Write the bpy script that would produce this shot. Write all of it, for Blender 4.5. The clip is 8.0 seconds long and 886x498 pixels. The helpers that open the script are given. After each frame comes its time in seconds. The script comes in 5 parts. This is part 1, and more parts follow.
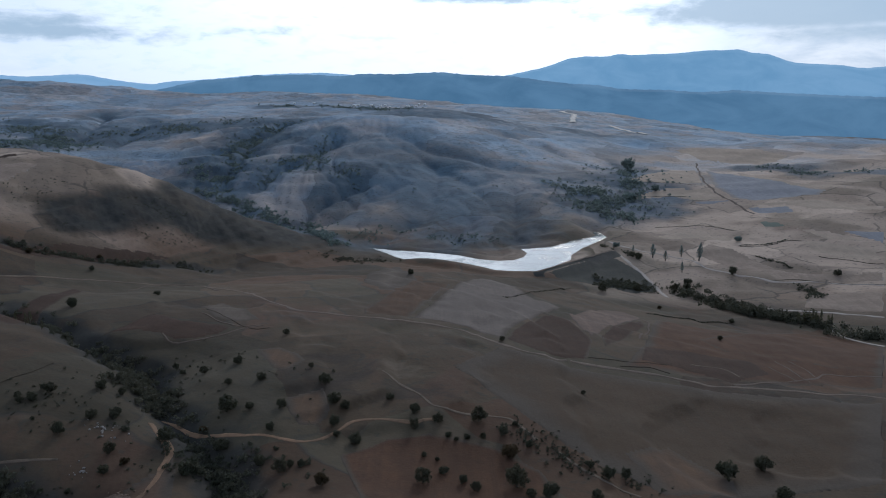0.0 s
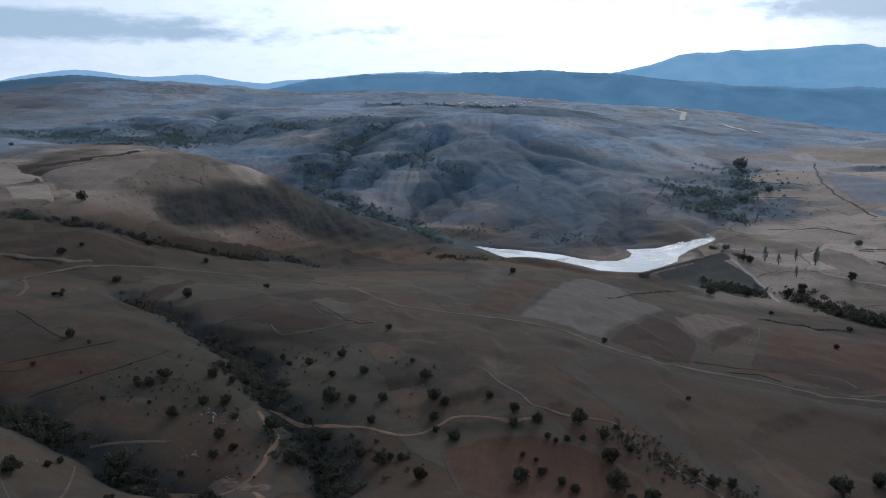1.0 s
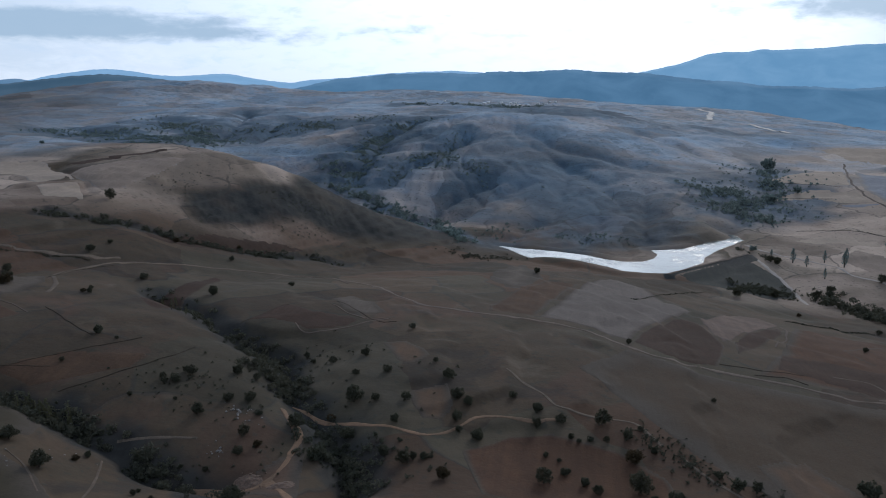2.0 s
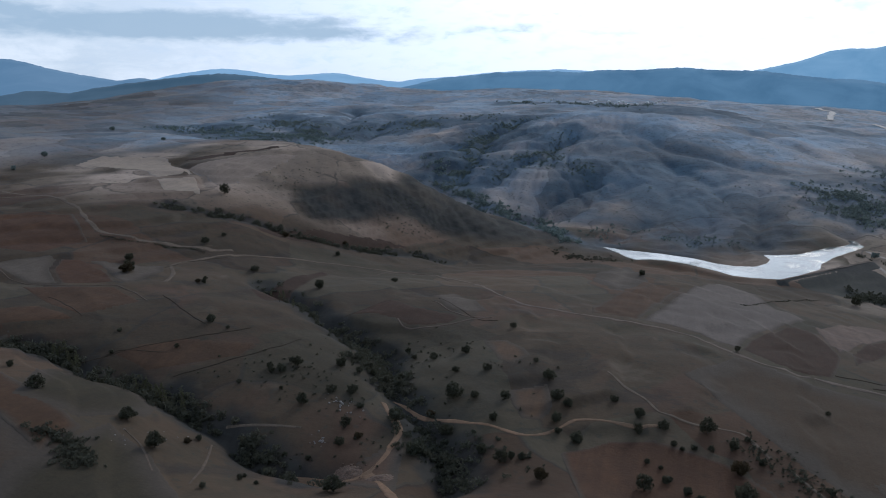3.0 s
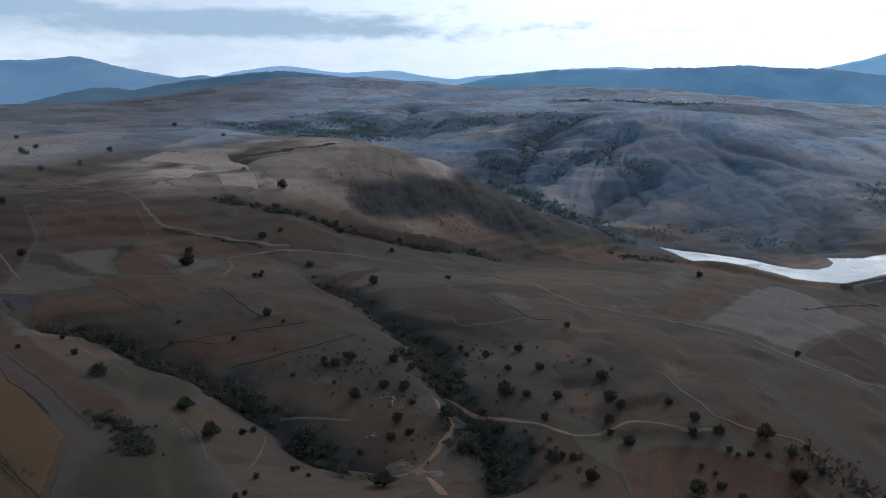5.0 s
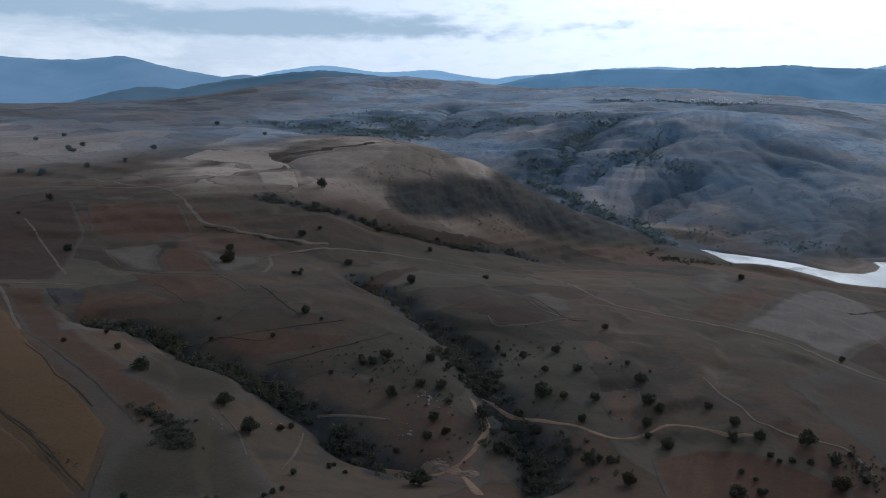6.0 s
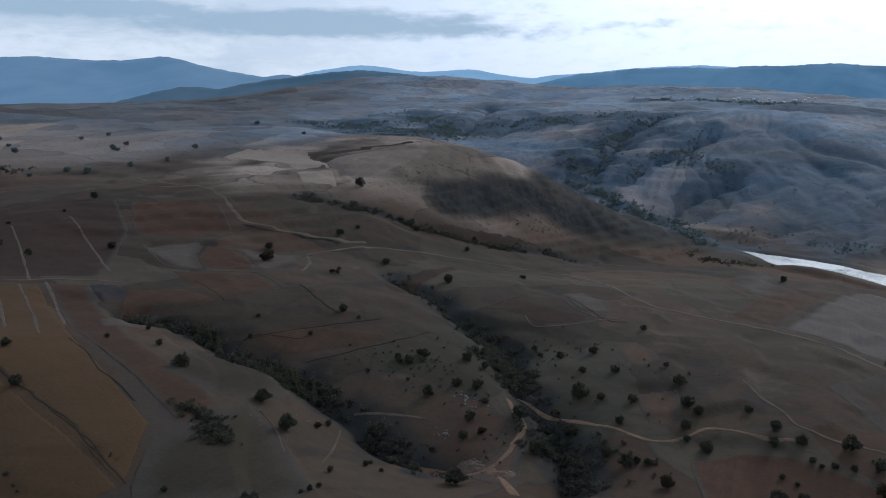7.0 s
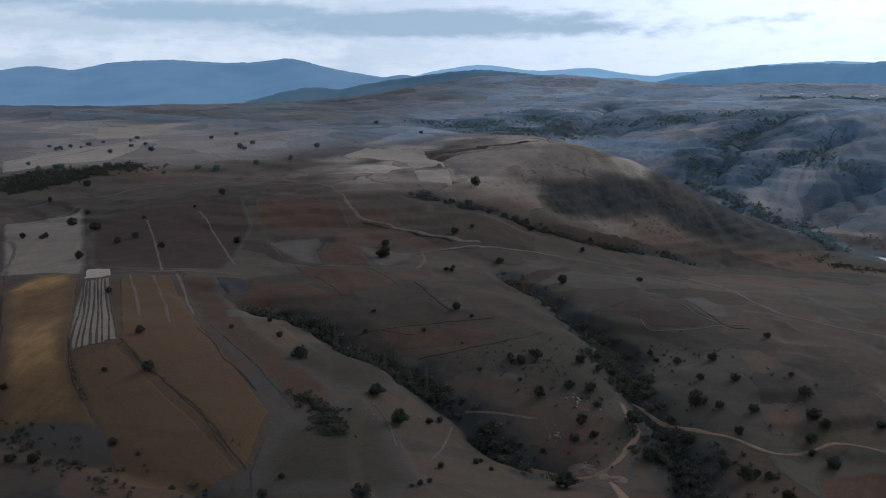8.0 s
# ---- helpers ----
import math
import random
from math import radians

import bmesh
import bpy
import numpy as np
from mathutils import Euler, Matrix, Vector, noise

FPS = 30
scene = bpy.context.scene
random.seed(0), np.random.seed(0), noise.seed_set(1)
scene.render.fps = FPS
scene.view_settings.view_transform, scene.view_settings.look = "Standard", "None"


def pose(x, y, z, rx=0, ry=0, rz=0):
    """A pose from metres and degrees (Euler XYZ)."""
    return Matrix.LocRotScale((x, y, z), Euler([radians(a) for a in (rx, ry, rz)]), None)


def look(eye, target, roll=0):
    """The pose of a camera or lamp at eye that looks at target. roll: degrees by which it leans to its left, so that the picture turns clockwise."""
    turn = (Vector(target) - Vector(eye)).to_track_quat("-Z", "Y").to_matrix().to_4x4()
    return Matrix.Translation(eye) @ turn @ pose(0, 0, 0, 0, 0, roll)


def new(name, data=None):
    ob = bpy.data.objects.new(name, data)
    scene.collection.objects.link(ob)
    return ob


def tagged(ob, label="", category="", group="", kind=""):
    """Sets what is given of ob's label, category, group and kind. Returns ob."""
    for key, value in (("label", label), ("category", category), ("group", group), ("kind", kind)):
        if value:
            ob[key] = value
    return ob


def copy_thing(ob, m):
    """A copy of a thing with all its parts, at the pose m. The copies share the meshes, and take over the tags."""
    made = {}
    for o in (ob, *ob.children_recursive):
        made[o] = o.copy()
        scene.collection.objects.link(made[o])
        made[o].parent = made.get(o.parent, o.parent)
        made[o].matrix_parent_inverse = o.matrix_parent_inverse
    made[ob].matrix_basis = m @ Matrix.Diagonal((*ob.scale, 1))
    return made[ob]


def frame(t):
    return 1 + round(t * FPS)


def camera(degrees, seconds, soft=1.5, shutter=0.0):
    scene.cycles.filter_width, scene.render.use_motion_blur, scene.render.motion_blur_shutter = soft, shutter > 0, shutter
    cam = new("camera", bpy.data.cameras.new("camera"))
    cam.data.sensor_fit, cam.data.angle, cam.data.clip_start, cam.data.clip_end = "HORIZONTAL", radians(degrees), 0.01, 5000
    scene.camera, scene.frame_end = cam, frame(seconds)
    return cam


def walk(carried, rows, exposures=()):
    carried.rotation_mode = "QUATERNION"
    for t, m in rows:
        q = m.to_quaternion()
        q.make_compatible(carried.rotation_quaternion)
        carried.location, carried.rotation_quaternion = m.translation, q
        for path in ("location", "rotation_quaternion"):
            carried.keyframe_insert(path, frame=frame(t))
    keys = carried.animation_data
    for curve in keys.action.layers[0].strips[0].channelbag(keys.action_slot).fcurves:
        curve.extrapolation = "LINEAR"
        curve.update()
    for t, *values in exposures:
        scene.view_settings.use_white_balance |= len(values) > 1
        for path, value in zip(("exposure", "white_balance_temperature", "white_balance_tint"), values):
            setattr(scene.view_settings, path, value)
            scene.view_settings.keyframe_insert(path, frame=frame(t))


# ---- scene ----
import itertools

# A camera that turns where it hovers, about 125 m over a dry valley with a small reservoir.
cam = camera(55.3, 8.0, soft=1.0)
EYE = 150.0
ROWS = [
    (0.0, 0.00, -10.07, 0.01),
    (0.5, 5.98, -10.14, 0.25),
    (1.0, 7.00, -10.18, 0.21),
    (1.2, 6.97, -10.18, 0.20),
    (2.3, 10.49, -10.24, 0.08),
    (2.5, 12.09, -10.26, 0.06),
    (3.0, 15.73, -10.28, 0.11),
    (3.5, 16.96, -10.33, 0.03),
    (4.0, 16.87, -10.34, -0.11),
    (4.5, 17.17, -10.38, -0.18),
    (5.0, 19.47, -10.44, -0.07),
    (5.2, 20.15, -10.45, -0.10),
    (6.3, 22.45, -10.47, -0.20),
    (6.5, 22.59, -10.47, -0.21),
    (7.0, 24.65, -10.51, -0.06),
    (7.5, 28.86, -10.54, 0.14),
    (8.0, 32.43, -10.54, 0.32),
]
walk(cam, [(t, pose(0, 0, EYE, 90 + pitch, roll, yaw)) for t, yaw, pitch, roll in ROWS],
     exposures=[(0.0, -0.1, 5580.0, 10.5), (5.0, -0.1, 5580.0, 10.5), (6.4, -0.2, 5580.0, 10.5), (8.0, -0.2, 5580.0, 10.5)])

SUN_AZIMUTH, SUN_HEIGHT = -14.0, 24.0  # degrees to the left of north (+y), and above the horizon


# ---- world, sun ----
class Nodes:
    """A short way to wire nodes."""

    def __init__(self, tree):
        self.tree = tree
        tree.nodes.clear()

    def add(self, kind, **values):
        n = self.tree.nodes.new(kind)
        for key, v in values.items():
            setattr(n, key, v)
        return n

    def put(self, socket, v):
        if isinstance(v, bpy.types.NodeSocket):
            self.tree.links.new(v, socket)
        else:
            socket.default_value = v

    def math(self, op, a, b=0.0, c=0.0, clamp=False):
        n = self.add("ShaderNodeMath", operation=op, use_clamp=clamp)
        for s, v in zip(n.inputs, (a, b, c)):
            self.put(s, v)
        return n.outputs[0]

    def mix(self, fac, a, b, blend="MIX"):
        n = self.add("ShaderNodeMix", data_type="RGBA", blend_type=blend)
        for s, v in ((n.inputs[0], fac), (n.inputs[6], a), (n.inputs[7], b)):
            self.put(s, (*v, 1.0) if isinstance(v, tuple) and len(v) == 3 else v)
        return n.outputs[2]

    def noise(self, vector, scale, detail=4.0, rough=0.55, distort=0.0):
        n = self.add("ShaderNodeTexNoise")
        self.put(n.inputs["Vector"], vector)
        for key, v in (("Scale", scale), ("Detail", detail), ("Roughness", rough), ("Distortion", distort)):
            self.put(n.inputs[key], v)
        return n.outputs[0]

    def ramp(self, v, lo, hi):
        n = self.add("ShaderNodeMapRange", interpolation_type="SMOOTHSTEP")
        for s, x in zip(n.inputs, (v, lo, hi, 0.0, 1.0)):
            self.put(s, x)
        return n.outputs[0]


def make_sky():
    world = bpy.data.worlds.new("sky")
    scene.world = world
    world.use_nodes = True
    k = Nodes(world.node_tree)
    d = k.add("ShaderNodeTexCoord").outputs["Generated"]
    s = k.add("ShaderNodeSeparateXYZ")
    k.put(s.inputs[0], d)
    x, y, z = s.outputs
    left = k.math("MULTIPLY", k.math("ARCTAN2", k.math("MULTIPLY", x, -1.0), y), 57.2958)
    up = k.math("MULTIPLY", k.math("ARCSINE", z), 57.2958)
    sky = k.add("ShaderNodeTexSky", sky_type="NISHITA", sun_disc=False)
    sky.sun_elevation, sky.sun_rotation = radians(SUN_HEIGHT), radians(-SUN_AZIMUTH)
    blue = k.mix(1.0, sky.outputs[0], (0.06, 0.06, 0.06), "MULTIPLY")

    def band(v, middle, wide):
        q = k.math("DIVIDE", k.math("SUBTRACT", v, middle), wide)
        return k.math("EXPONENT", k.math("MULTIPLY", k.math("MULTIPLY", q, q), -1.0))

    def blob(l, u, wl, wu):
        return k.math("MULTIPLY", band(left, l, wl), band(up, u, wu))

    # low clouds are seen edge on: long and flat
    flat = k.add("ShaderNodeCombineXYZ")
    k.put(flat.inputs[0], k.math("MULTIPLY", left, 0.2))
    k.put(flat.inputs[1], k.math("MULTIPLY", up, 0.6))
    streaks = k.noise(flat.outputs[0], 1.0, 8.0, 0.62, 0.25)
    fine = k.noise(flat.outputs[0], 3.1, 5.0, 0.6, 0.3)
    puffs = k.noise(d, 3.0, 6.0, 0.55)
    # light from the hidden sun, spread along the horizon and fading to the zenith
    glow = k.math("MULTIPLY", band(left, 0.0, 62.0), band(up, 4.0, 13.0))
    veil = k.mix(glow, (0.19, 0.265, 0.39), (1.1, 1.15, 1.2))
    veil = k.mix(blob(-5.0, 15.0, 24.0, 7.0), veil, (3.3, 3.25, 3.1))
    veil = k.mix(k.math("MULTIPLY", k.ramp(fine, 0.48, 0.72), 0.3), veil, k.mix(1.0, veil, (0.62, 0.8, 0.95), "MULTIPLY"))
    grey = 0.0
    for l, u, wl, wu, weight in ((34.0, 4.4, 13.0, 0.95, 1.0), (48.0, 5.0, 9.0, 0.8, 0.9), (24.0, 4.0, 7.0, 0.65, 0.75), (60.0, 5.6, 10.0, 0.9, 0.6),
                                 (-24.0, 5.4, 11.0, 1.1, 1.3), (-29.0, 3.9, 10.0, 0.6, 0.7), (-3.0, 6.9, 7.0, 0.8, 1.0), (11.5, 4.2, 3.2, 0.5, 0.42), (3.0, 4.0, 2.4, 0.35, 0.36)):
        grey = k.math("MAXIMUM", grey, k.math("MULTIPLY", blob(l, u, wl, wu), weight))
    ragged = k.math("ADD", k.math("MULTIPLY", streaks, 0.65), k.math("MULTIPLY", fine, 0.35))
    grey = k.ramp(k.math("ADD", grey, k.math("MULTIPLY", k.math("SUBTRACT", ragged, 0.5), 1.7)), 0.12, 0.72)
    dull = k.ramp(k.math("ADD", left, k.math("MULTIPLY", k.math("SUBTRACT", streaks, 0.5), 40.0)), 8.0, 46.0)
    veil = k.mix(k.math("MULTIPLY", dull, 0.85), veil, k.mix(k.ramp(streaks, 0.35, 0.65), (0.66, 0.74, 0.79), (0.95, 0.98, 0.99)))
    veil = k.mix(k.math("MULTIPLY", k.ramp(left, -13.0, -24.0), 0.8), veil, k.mix(k.ramp(streaks, 0.35, 0.65), (0.5, 0.6, 0.7), (0.85, 0.88, 0.9)))
    high = k.math("MULTIPLY", k.ramp(up, 6.0, 14.0), k.ramp(puffs, 0.35, 0.6))
    cloud = k.mix(k.math("MULTIPLY", grey, 0.92), veil, (0.43, 0.55, 0.65))
    cloud = k.mix(k.math("MULTIPLY", high, 0.8), cloud, (0.165, 0.225, 0.335))
    out = k.add("ShaderNodeOutputWorld")
    bg = k.add("ShaderNodeBackground")
    k.put(bg.inputs[0], k.mix(0.08, cloud, blue))
    bg.inputs[1].default_value = 1.0
    k.put(out.inputs[0], bg.outputs[0])


make_sky()
sun = new("sun", bpy.data.lights.new("sun", "SUN"))
sun.data.energy, sun.data.angle, sun.data.color = 1.3, radians(18.0), (1.0, 0.9, 0.75)
a, e = radians(SUN_AZIMUTH), radians(SUN_HEIGHT)
sun.matrix_world = look((-math.sin(a) * math.cos(e), math.cos(a) * math.cos(e), math.sin(e)), (0, 0, 0))

# ---- lie of the land ----
# hills: place, half width, height over the base level (hollows are negative)
NEAR_HILLS = [
    (-40, 40, 45, 2.6), (50, 30, 32, 1.6), (100, 90, 45, -4.0), (-120, 70, 32, -5.4),
    (0, 140, 32, -3.4), (-60, 130, 32, -6.9), (-50, -140, 45, -4.8), (150, 0, 32, -2.9),
    (90, -120, 65, -9.1), (-200, 160, 32, 2.1), (0, 260, 32, -6.5), (-110, 250, 45, -15.5),
    (-160, 250, 32, -4.6), (220, 200, 32, 5.0), (100, 280, 95, -14.7), (260, 150, 95, -11.8),
    (-300, -30, 140, -25.5), (-30, 300, 32, -5.0), (-290, 90, 32, -6.5), (-210, 230, 32, 4.3),
    (30, 310, 32, 4.4), (-270, 220, 45, 5.4), (-300, 190, 32, 9.1), (-220, 290, 32, -5.6),
    (0, 370, 45, 3.2),
]
SLOPE_HILLS = [
    (-130, 370, 32, -7.5), (-310, 310, 45, 2.9), (-380, 240, 45, 8.8), (20, 470, 65, 3.8),
    (220, 420, 45, -4.5), (370, 330, 45, 10.9), (-500, 50, 95, -9.7), (480, 150, 65, 7.1),
    (-480, 150, 45, -10.6), (480, -150, 140, -4.7), (150, -480, 200, -7.4), (-150, -480, 140, -4.1),
    (-480, -150, 65, -8.5), (-240, 540, 65, -12.2), (-460, 380, 95, 9.3), (280, 570, 65, -7.0),
    (-180, 610, 65, -5.8), (-340, 560, 65, 11.1), (-290, 650, 65, -7.1), (-180, 700, 65, -20.5),
    (-500, 530, 95, 12.3), (190, 710, 65, -8.9), (-10, 760, 65, -8.8), (360, 680, 300, -64.3),
    (-400, 670, 65, 13.9),
]
MIDDLE_HILLS = [
    (-300, 820, 95, 35.6), (-750, 490, 95, 18.4), (670, 600, 200, 24.3), (-860, 280, 140, -11.3),
    (-860, -280, 300, -14.0), (-110, 910, 140, -28.7), (-510, 780, 140, 20.3), (410, 860, 95, 11.9),
    (-240, 960, 95, -25.3), (-450, 900, 95, 23.3), (-720, 770, 95, 11.0), (260, 1050, 95, -11.5),
    (-370, 1020, 95, -21.6), (510, 1060, 140, 7.6), (-640, 990, 95, 17.6), (-460, 1090, 95, -24.4),
    (-370, -1140, 450, -10.2), (-920, 770, 200, 16.9), (970, -710, 450, -8.1), (-790, 1010, 140, 18.7),
    (370, 1350, 140, -15.6), (-180, 1440, 140, 12.4), (110, 1500, 140, 10.6), (1190, 1070, 300, 26.3),
    (-1420, 930, 300, 15.9),
]
OUTER_HILLS = [
    (-90, 1700, 200, 33.6), (820, 1600, 200, 16.1), (-580, 1810, 200, 21.2), (-810, 2150, 200, -16.9),
    (-1080, 2030, 700, 58.2), (20, 2300, 450, 60.1), (800, -2470, 700, 26.9), (2470, -800, 700, 35.9),
    (2470, 800, 700, 43.9), (-800, -2470, 700, 24.8), (-2470, 800, 700, 43.7), (-2100, -1530, 700, 34.4),
    (1930, 1740, 300, 24.1), (-1370, 2380, 300, 34.5), (-420, 2720, 300, 55.8), (-1000, 2610, 300, 41.8),
    (-3300, 0, 1100, 31.5), (-2530, 2120, 700, 33.1), (4500, 0, 1100, 52.4), (0, -4500, 1700, 64.3),
    (3640, -2650, 1700, 66.7), (-3640, -2650, 1700, 51.2), (-1570, 4320, 1100, 40.7), (3980, 2300, 450, -36.8),
    (2960, 3520, 1100, -83.2),
]
RISES = [(-1350, 2510, 330, 34.0), (410, 2740, 250, 38.0)]  # the plain climbs to the knoll and the ridge
# dry creeks: line, depth, half width
GULLIES = [
    ([(-290, 286), (-276, 292), (-263, 293), (-216, 284), (-186, 275), (-161, 269), (-140, 260), (-115, 249)], 12, 11),
    ([(-239, 453), (-206, 423), (-160, 386), (-132, 360), (-116, 332), (-94, 302), (-75, 273), (-66, 254)], 12, 10),
    ([(-373, 556), (-344, 563), (-292, 592), (-252, 621), (-215, 656), (-190, 668)], 4.5, 9),
    ([(-298, 138), (-279, 147), (-261, 152), (-233, 152), (-203, 151), (-163, 150)], 8, 13),
    ([(-477, 722), (-455, 700), (-429, 675), (-402, 647), (-378, 622)], 6, 7),
]
FAR_GULLIES = [
    ([(-277, 1535), (-305, 1425), (-308, 1297), (-304, 1204), (-296, 1111)], 20, 20),
    ([(-171, 1390), (-196, 1243), (-229, 1165), (-248, 1115)], 16, 17),
    ([(-70, 1119), (-106, 1049), (-141, 997), (-171, 960)], 10, 15),
    ([(-35, 972), (-58, 907), (-74, 840)], 8, 12),
    ([(37, 984), (14, 905), (-2, 828)], 8, 13),
    ([(95, 1109), (85, 997), (70, 872)], 10, 17),
]
HILL_GULLIES = [
    ([(-70, 1410), (-6, 1308), (72, 1270), (114, 1225)], 9, 16),
    ([(-108, 1438), (-38, 1283), (39, 1149), (61, 1017)], 7, 17),
    ([(-701, 1778), (-625, 1495), (-595, 1373)], 14, 24),
    ([(-567, 1657), (-543, 1458), (-526, 1306)], 12, 20),
    ([(111, 1519), (165, 1438), (217, 1347)], 7, 16),
    ([(-105, 1138), (-135, 1087), (-157, 1059), (-181, 1012)], 16, 16),
    ([(-8, 1215), (-16, 1061), (-22, 971)], 8, 18),
]
BASE_LEVEL = 45.0


def value_noise(x, y, seed):
    """Smooth noise in -1..1 with a cell of 1."""
    xi, yi = np.floor(x).astype(np.int64), np.floor(y).astype(np.int64)
    fx, fy = x - xi, y - yi
    fx, fy = fx * fx * fx * (fx * (fx * 6 - 15) + 10), fy * fy * fy * (fy * (fy * 6 - 15) + 10)

    def cell(i, j):
        n = (i * 374761393 + j * 668265263 + seed * 974634777) & 0xFFFFFFFF
        n = ((n ^ (n >> 13)) * 1274126177) & 0xFFFFFFFF
        return ((n ^ (n >> 16)) & 0xFFFF) / 32767.5 - 1.0

    a0, b0 = cell(xi, yi), cell(xi + 1, yi)
    a1, b1 = cell(xi, yi + 1), cell(xi + 1, yi + 1)
    return (a0 * (1 - fx) + b0 * fx) * (1 - fy) + (a1 * (1 - fx) + b1 * fx) * fy


def fbm(x, y, cell, octaves, seed, gain=0.5):
    total, amp = 0 * x, 1.0
    for i in range(octaves):
        c, s = math.cos(0.6 * i + seed), math.sin(0.6 * i + seed)
        total = total + amp * value_noise((x * c - y * s) / cell + 37.7 * i, (x * s + y * c) / cell - 11.3 * i, seed + i)
        cell, amp = cell / 2.03, amp * gain
    return total


def line_distance(x, y, line):
    """Squared distance of points from a polyline."""
    best = np.full(np.shape(x), 1e12)
    for (ax, ay), (bx, by) in zip(line[:-1], line[1:]):
        ux, uy = bx - ax, by - ay
        s = np.clip(((x - ax) * ux + (y - ay) * uy) / (ux * ux + uy * uy), 0, 1)
        best = np.minimum(best, (x - ax - s * ux) ** 2 + (y - ay - s * uy) ** 2)
    return best


def inside(x, y, ring):
    hit = np.zeros(np.shape(x), bool)
    for (ax, ay), (bx, by) in zip(ring, ring[1:] + ring[:1]):
        if ay != by:
            hit ^= ((ay > y) != (by > y)) & (x < (bx - ax) * (y - ay) / (by - ay) + ax)
    return hit


SHORE = [
    (-75, 851), (-48, 838), (-13, 825), (14, 810), (35, 789), (51, 781), (67, 784), (78, 801), (83, 822), (79, 845), (93, 848), (114, 861), (144, 904), (162, 919), (171, 935), (169, 955), (178, 955), (181, 919), (168, 893), (142, 848), (125, 810), (121, 786), (98, 751), (83, 733), (63, 733), (46, 738), (34, 754), (8, 781), (-8, 792), (-24, 795), (-37, 789), (-46, 801), (-58, 825),
]
WATER_LEVEL = 0.0
TENDED = (262.0, 183.0)


def height(x, y):
    """The ground's height."""
    x, y = np.asarray(x, float), np.asarray(y, float)
    z = np.full(x.shape, BASE_LEVEL)
    for hx, hy, w, h in NEAR_HILLS + SLOPE_HILLS + MIDDLE_HILLS + OUTER_HILLS + RISES:
        z = z + h * np.exp(-((x - hx) ** 2 + (y - hy) ** 2) / (2.0 * w * w))
    r = np.hypot(x, y)
    # gullies wander a little
    jx, jy = x + 5.0 * fbm(x, y, 34.0, 2, 5), y + 5.0 * fbm(x, y, 34.0, 2, 9)
    for line, depth, w in GULLIES + FAR_GULLIES + HILL_GULLIES:
        z = z - depth * np.exp(-np.sqrt(line_distance(jx, jy, line) + 4.0) / w)
    # worn slopes: ravines that run down from the top of the far hill, soft swells on the near ground
    steep = np.exp(-(((x + 60.0) / 430.0) ** 4 + ((y - 1240.0) / 330.0) ** 4))
    ux, uy = x + 70.0, y - 1760.0
    turn, far = np.arctan2(ux, -uy), np.hypot(ux, uy)
    turn = turn + 0.06 * fbm(x, y, 190.0, 3, 21)
    west = np.clip((-x - 60.0) / 180.0, 0.0, 1.0)
    spurs = np.abs(fbm(turn * 560.0 + 0.45 * far, far * 0.3, 92.0, 2, 31, 0.5))
    rills = np.abs(fbm(turn * 560.0 - 0.2 * far, far * 0.16, 30.0, 3, 35, 0.55))
    z = z + steep * ((np.minimum(spurs, 0.75) - 0.35) * (4.0 + 6.0 * west) + (np.minimum(rills, 0.6) - 0.3) * (1.6 + 10.0 * west))
    # scarps across the worn western face
    scarp = z / 13.0 + 0.7 * fbm(x, y, 170.0, 3, 36)
    lip = scarp - np.floor(scarp)
    z = z + steep * west * 7.0 * (np.clip((lip - 0.72) / 0.28, 0.0, 1.0) - lip) * np.clip(1.6 * fbm(x, y, 140.0, 2, 37) + 0.6, 0.0, 1.0)
    flank = np.exp(-(((x + 270.0) / 130.0) ** 2 + ((y - 790.0) / 90.0) ** 2))
    z = z + flank * (np.abs(fbm(x + 0.4 * y, y * 0.4, 42.0, 3, 33)) - 0.3) * 4.0
    rough = 0.3 + 0.7 * np.clip((r - 250.0) / 900.0, 0.0, 1.0)
    z = z + rough * (2.6 * fbm(x, y, 150.0, 3, 3) * np.clip(r / 700.0, 0.4, 2.5) * (1.0 - 0.6 * steep) + (0.8 - 0.4 * np.clip((r - 600.0) / 500.0, 0.0, 1.0)) * fbm(x, y, 30.0, 4, 4, 0.6))
    tended = 1.0 - 0.85 * np.exp(-(((x + TENDED[0]) / 95.0) ** 2 + ((y - TENDED[1]) / 75.0) ** 2) ** 2)  # smooth stubble fields
    z = z + tended * 1.3 * (0.4 - np.abs(fbm(x + 0.5 * y, y - 0.5 * x, 58.0, 3, 64, 0.55))) * np.clip((r - 180.0) / 200.0, 0.0, 1.0)
    # old field banks: low steps along the slopes
    step = z / 5.0 + 0.9 * fbm(x, y, 120.0, 2, 61)
    edge = step - np.floor(step)
    z = z + tended * 2.0 * (np.clip((edge - 0.8) / 0.2, 0.0, 1.0) - edge) * np.clip(fbm(x, y, 130.0, 2, 62) * 2.2 + 0.5, 0.0, 1.0) * np.clip((1000.0 - r) / 150.0, 0.15, 1.0) * np.where(r > 1000.0, 1.0 + np.clip((r - 1300.0) / 300.0, 0.0, 1.0) * 7.0, 1.0)
    # the shore
    if SHORE:
        d = np.sqrt(line_distance(x, y, SHORE + SHORE[:1]))
        wet = inside(x, y, SHORE)
        z = np.where(wet, WATER_LEVEL - np.minimum(0.15 + d * 0.25, 5.0),
                     np.maximum(np.minimum(z, WATER_LEVEL + 0.4 + 0.38 * d + 0.003 * d * d), WATER_LEVEL + 0.1 + np.minimum(d, 12.0) * 0.12 - np.maximum(d - 14.0, 0.0) * 0.4))
    return z


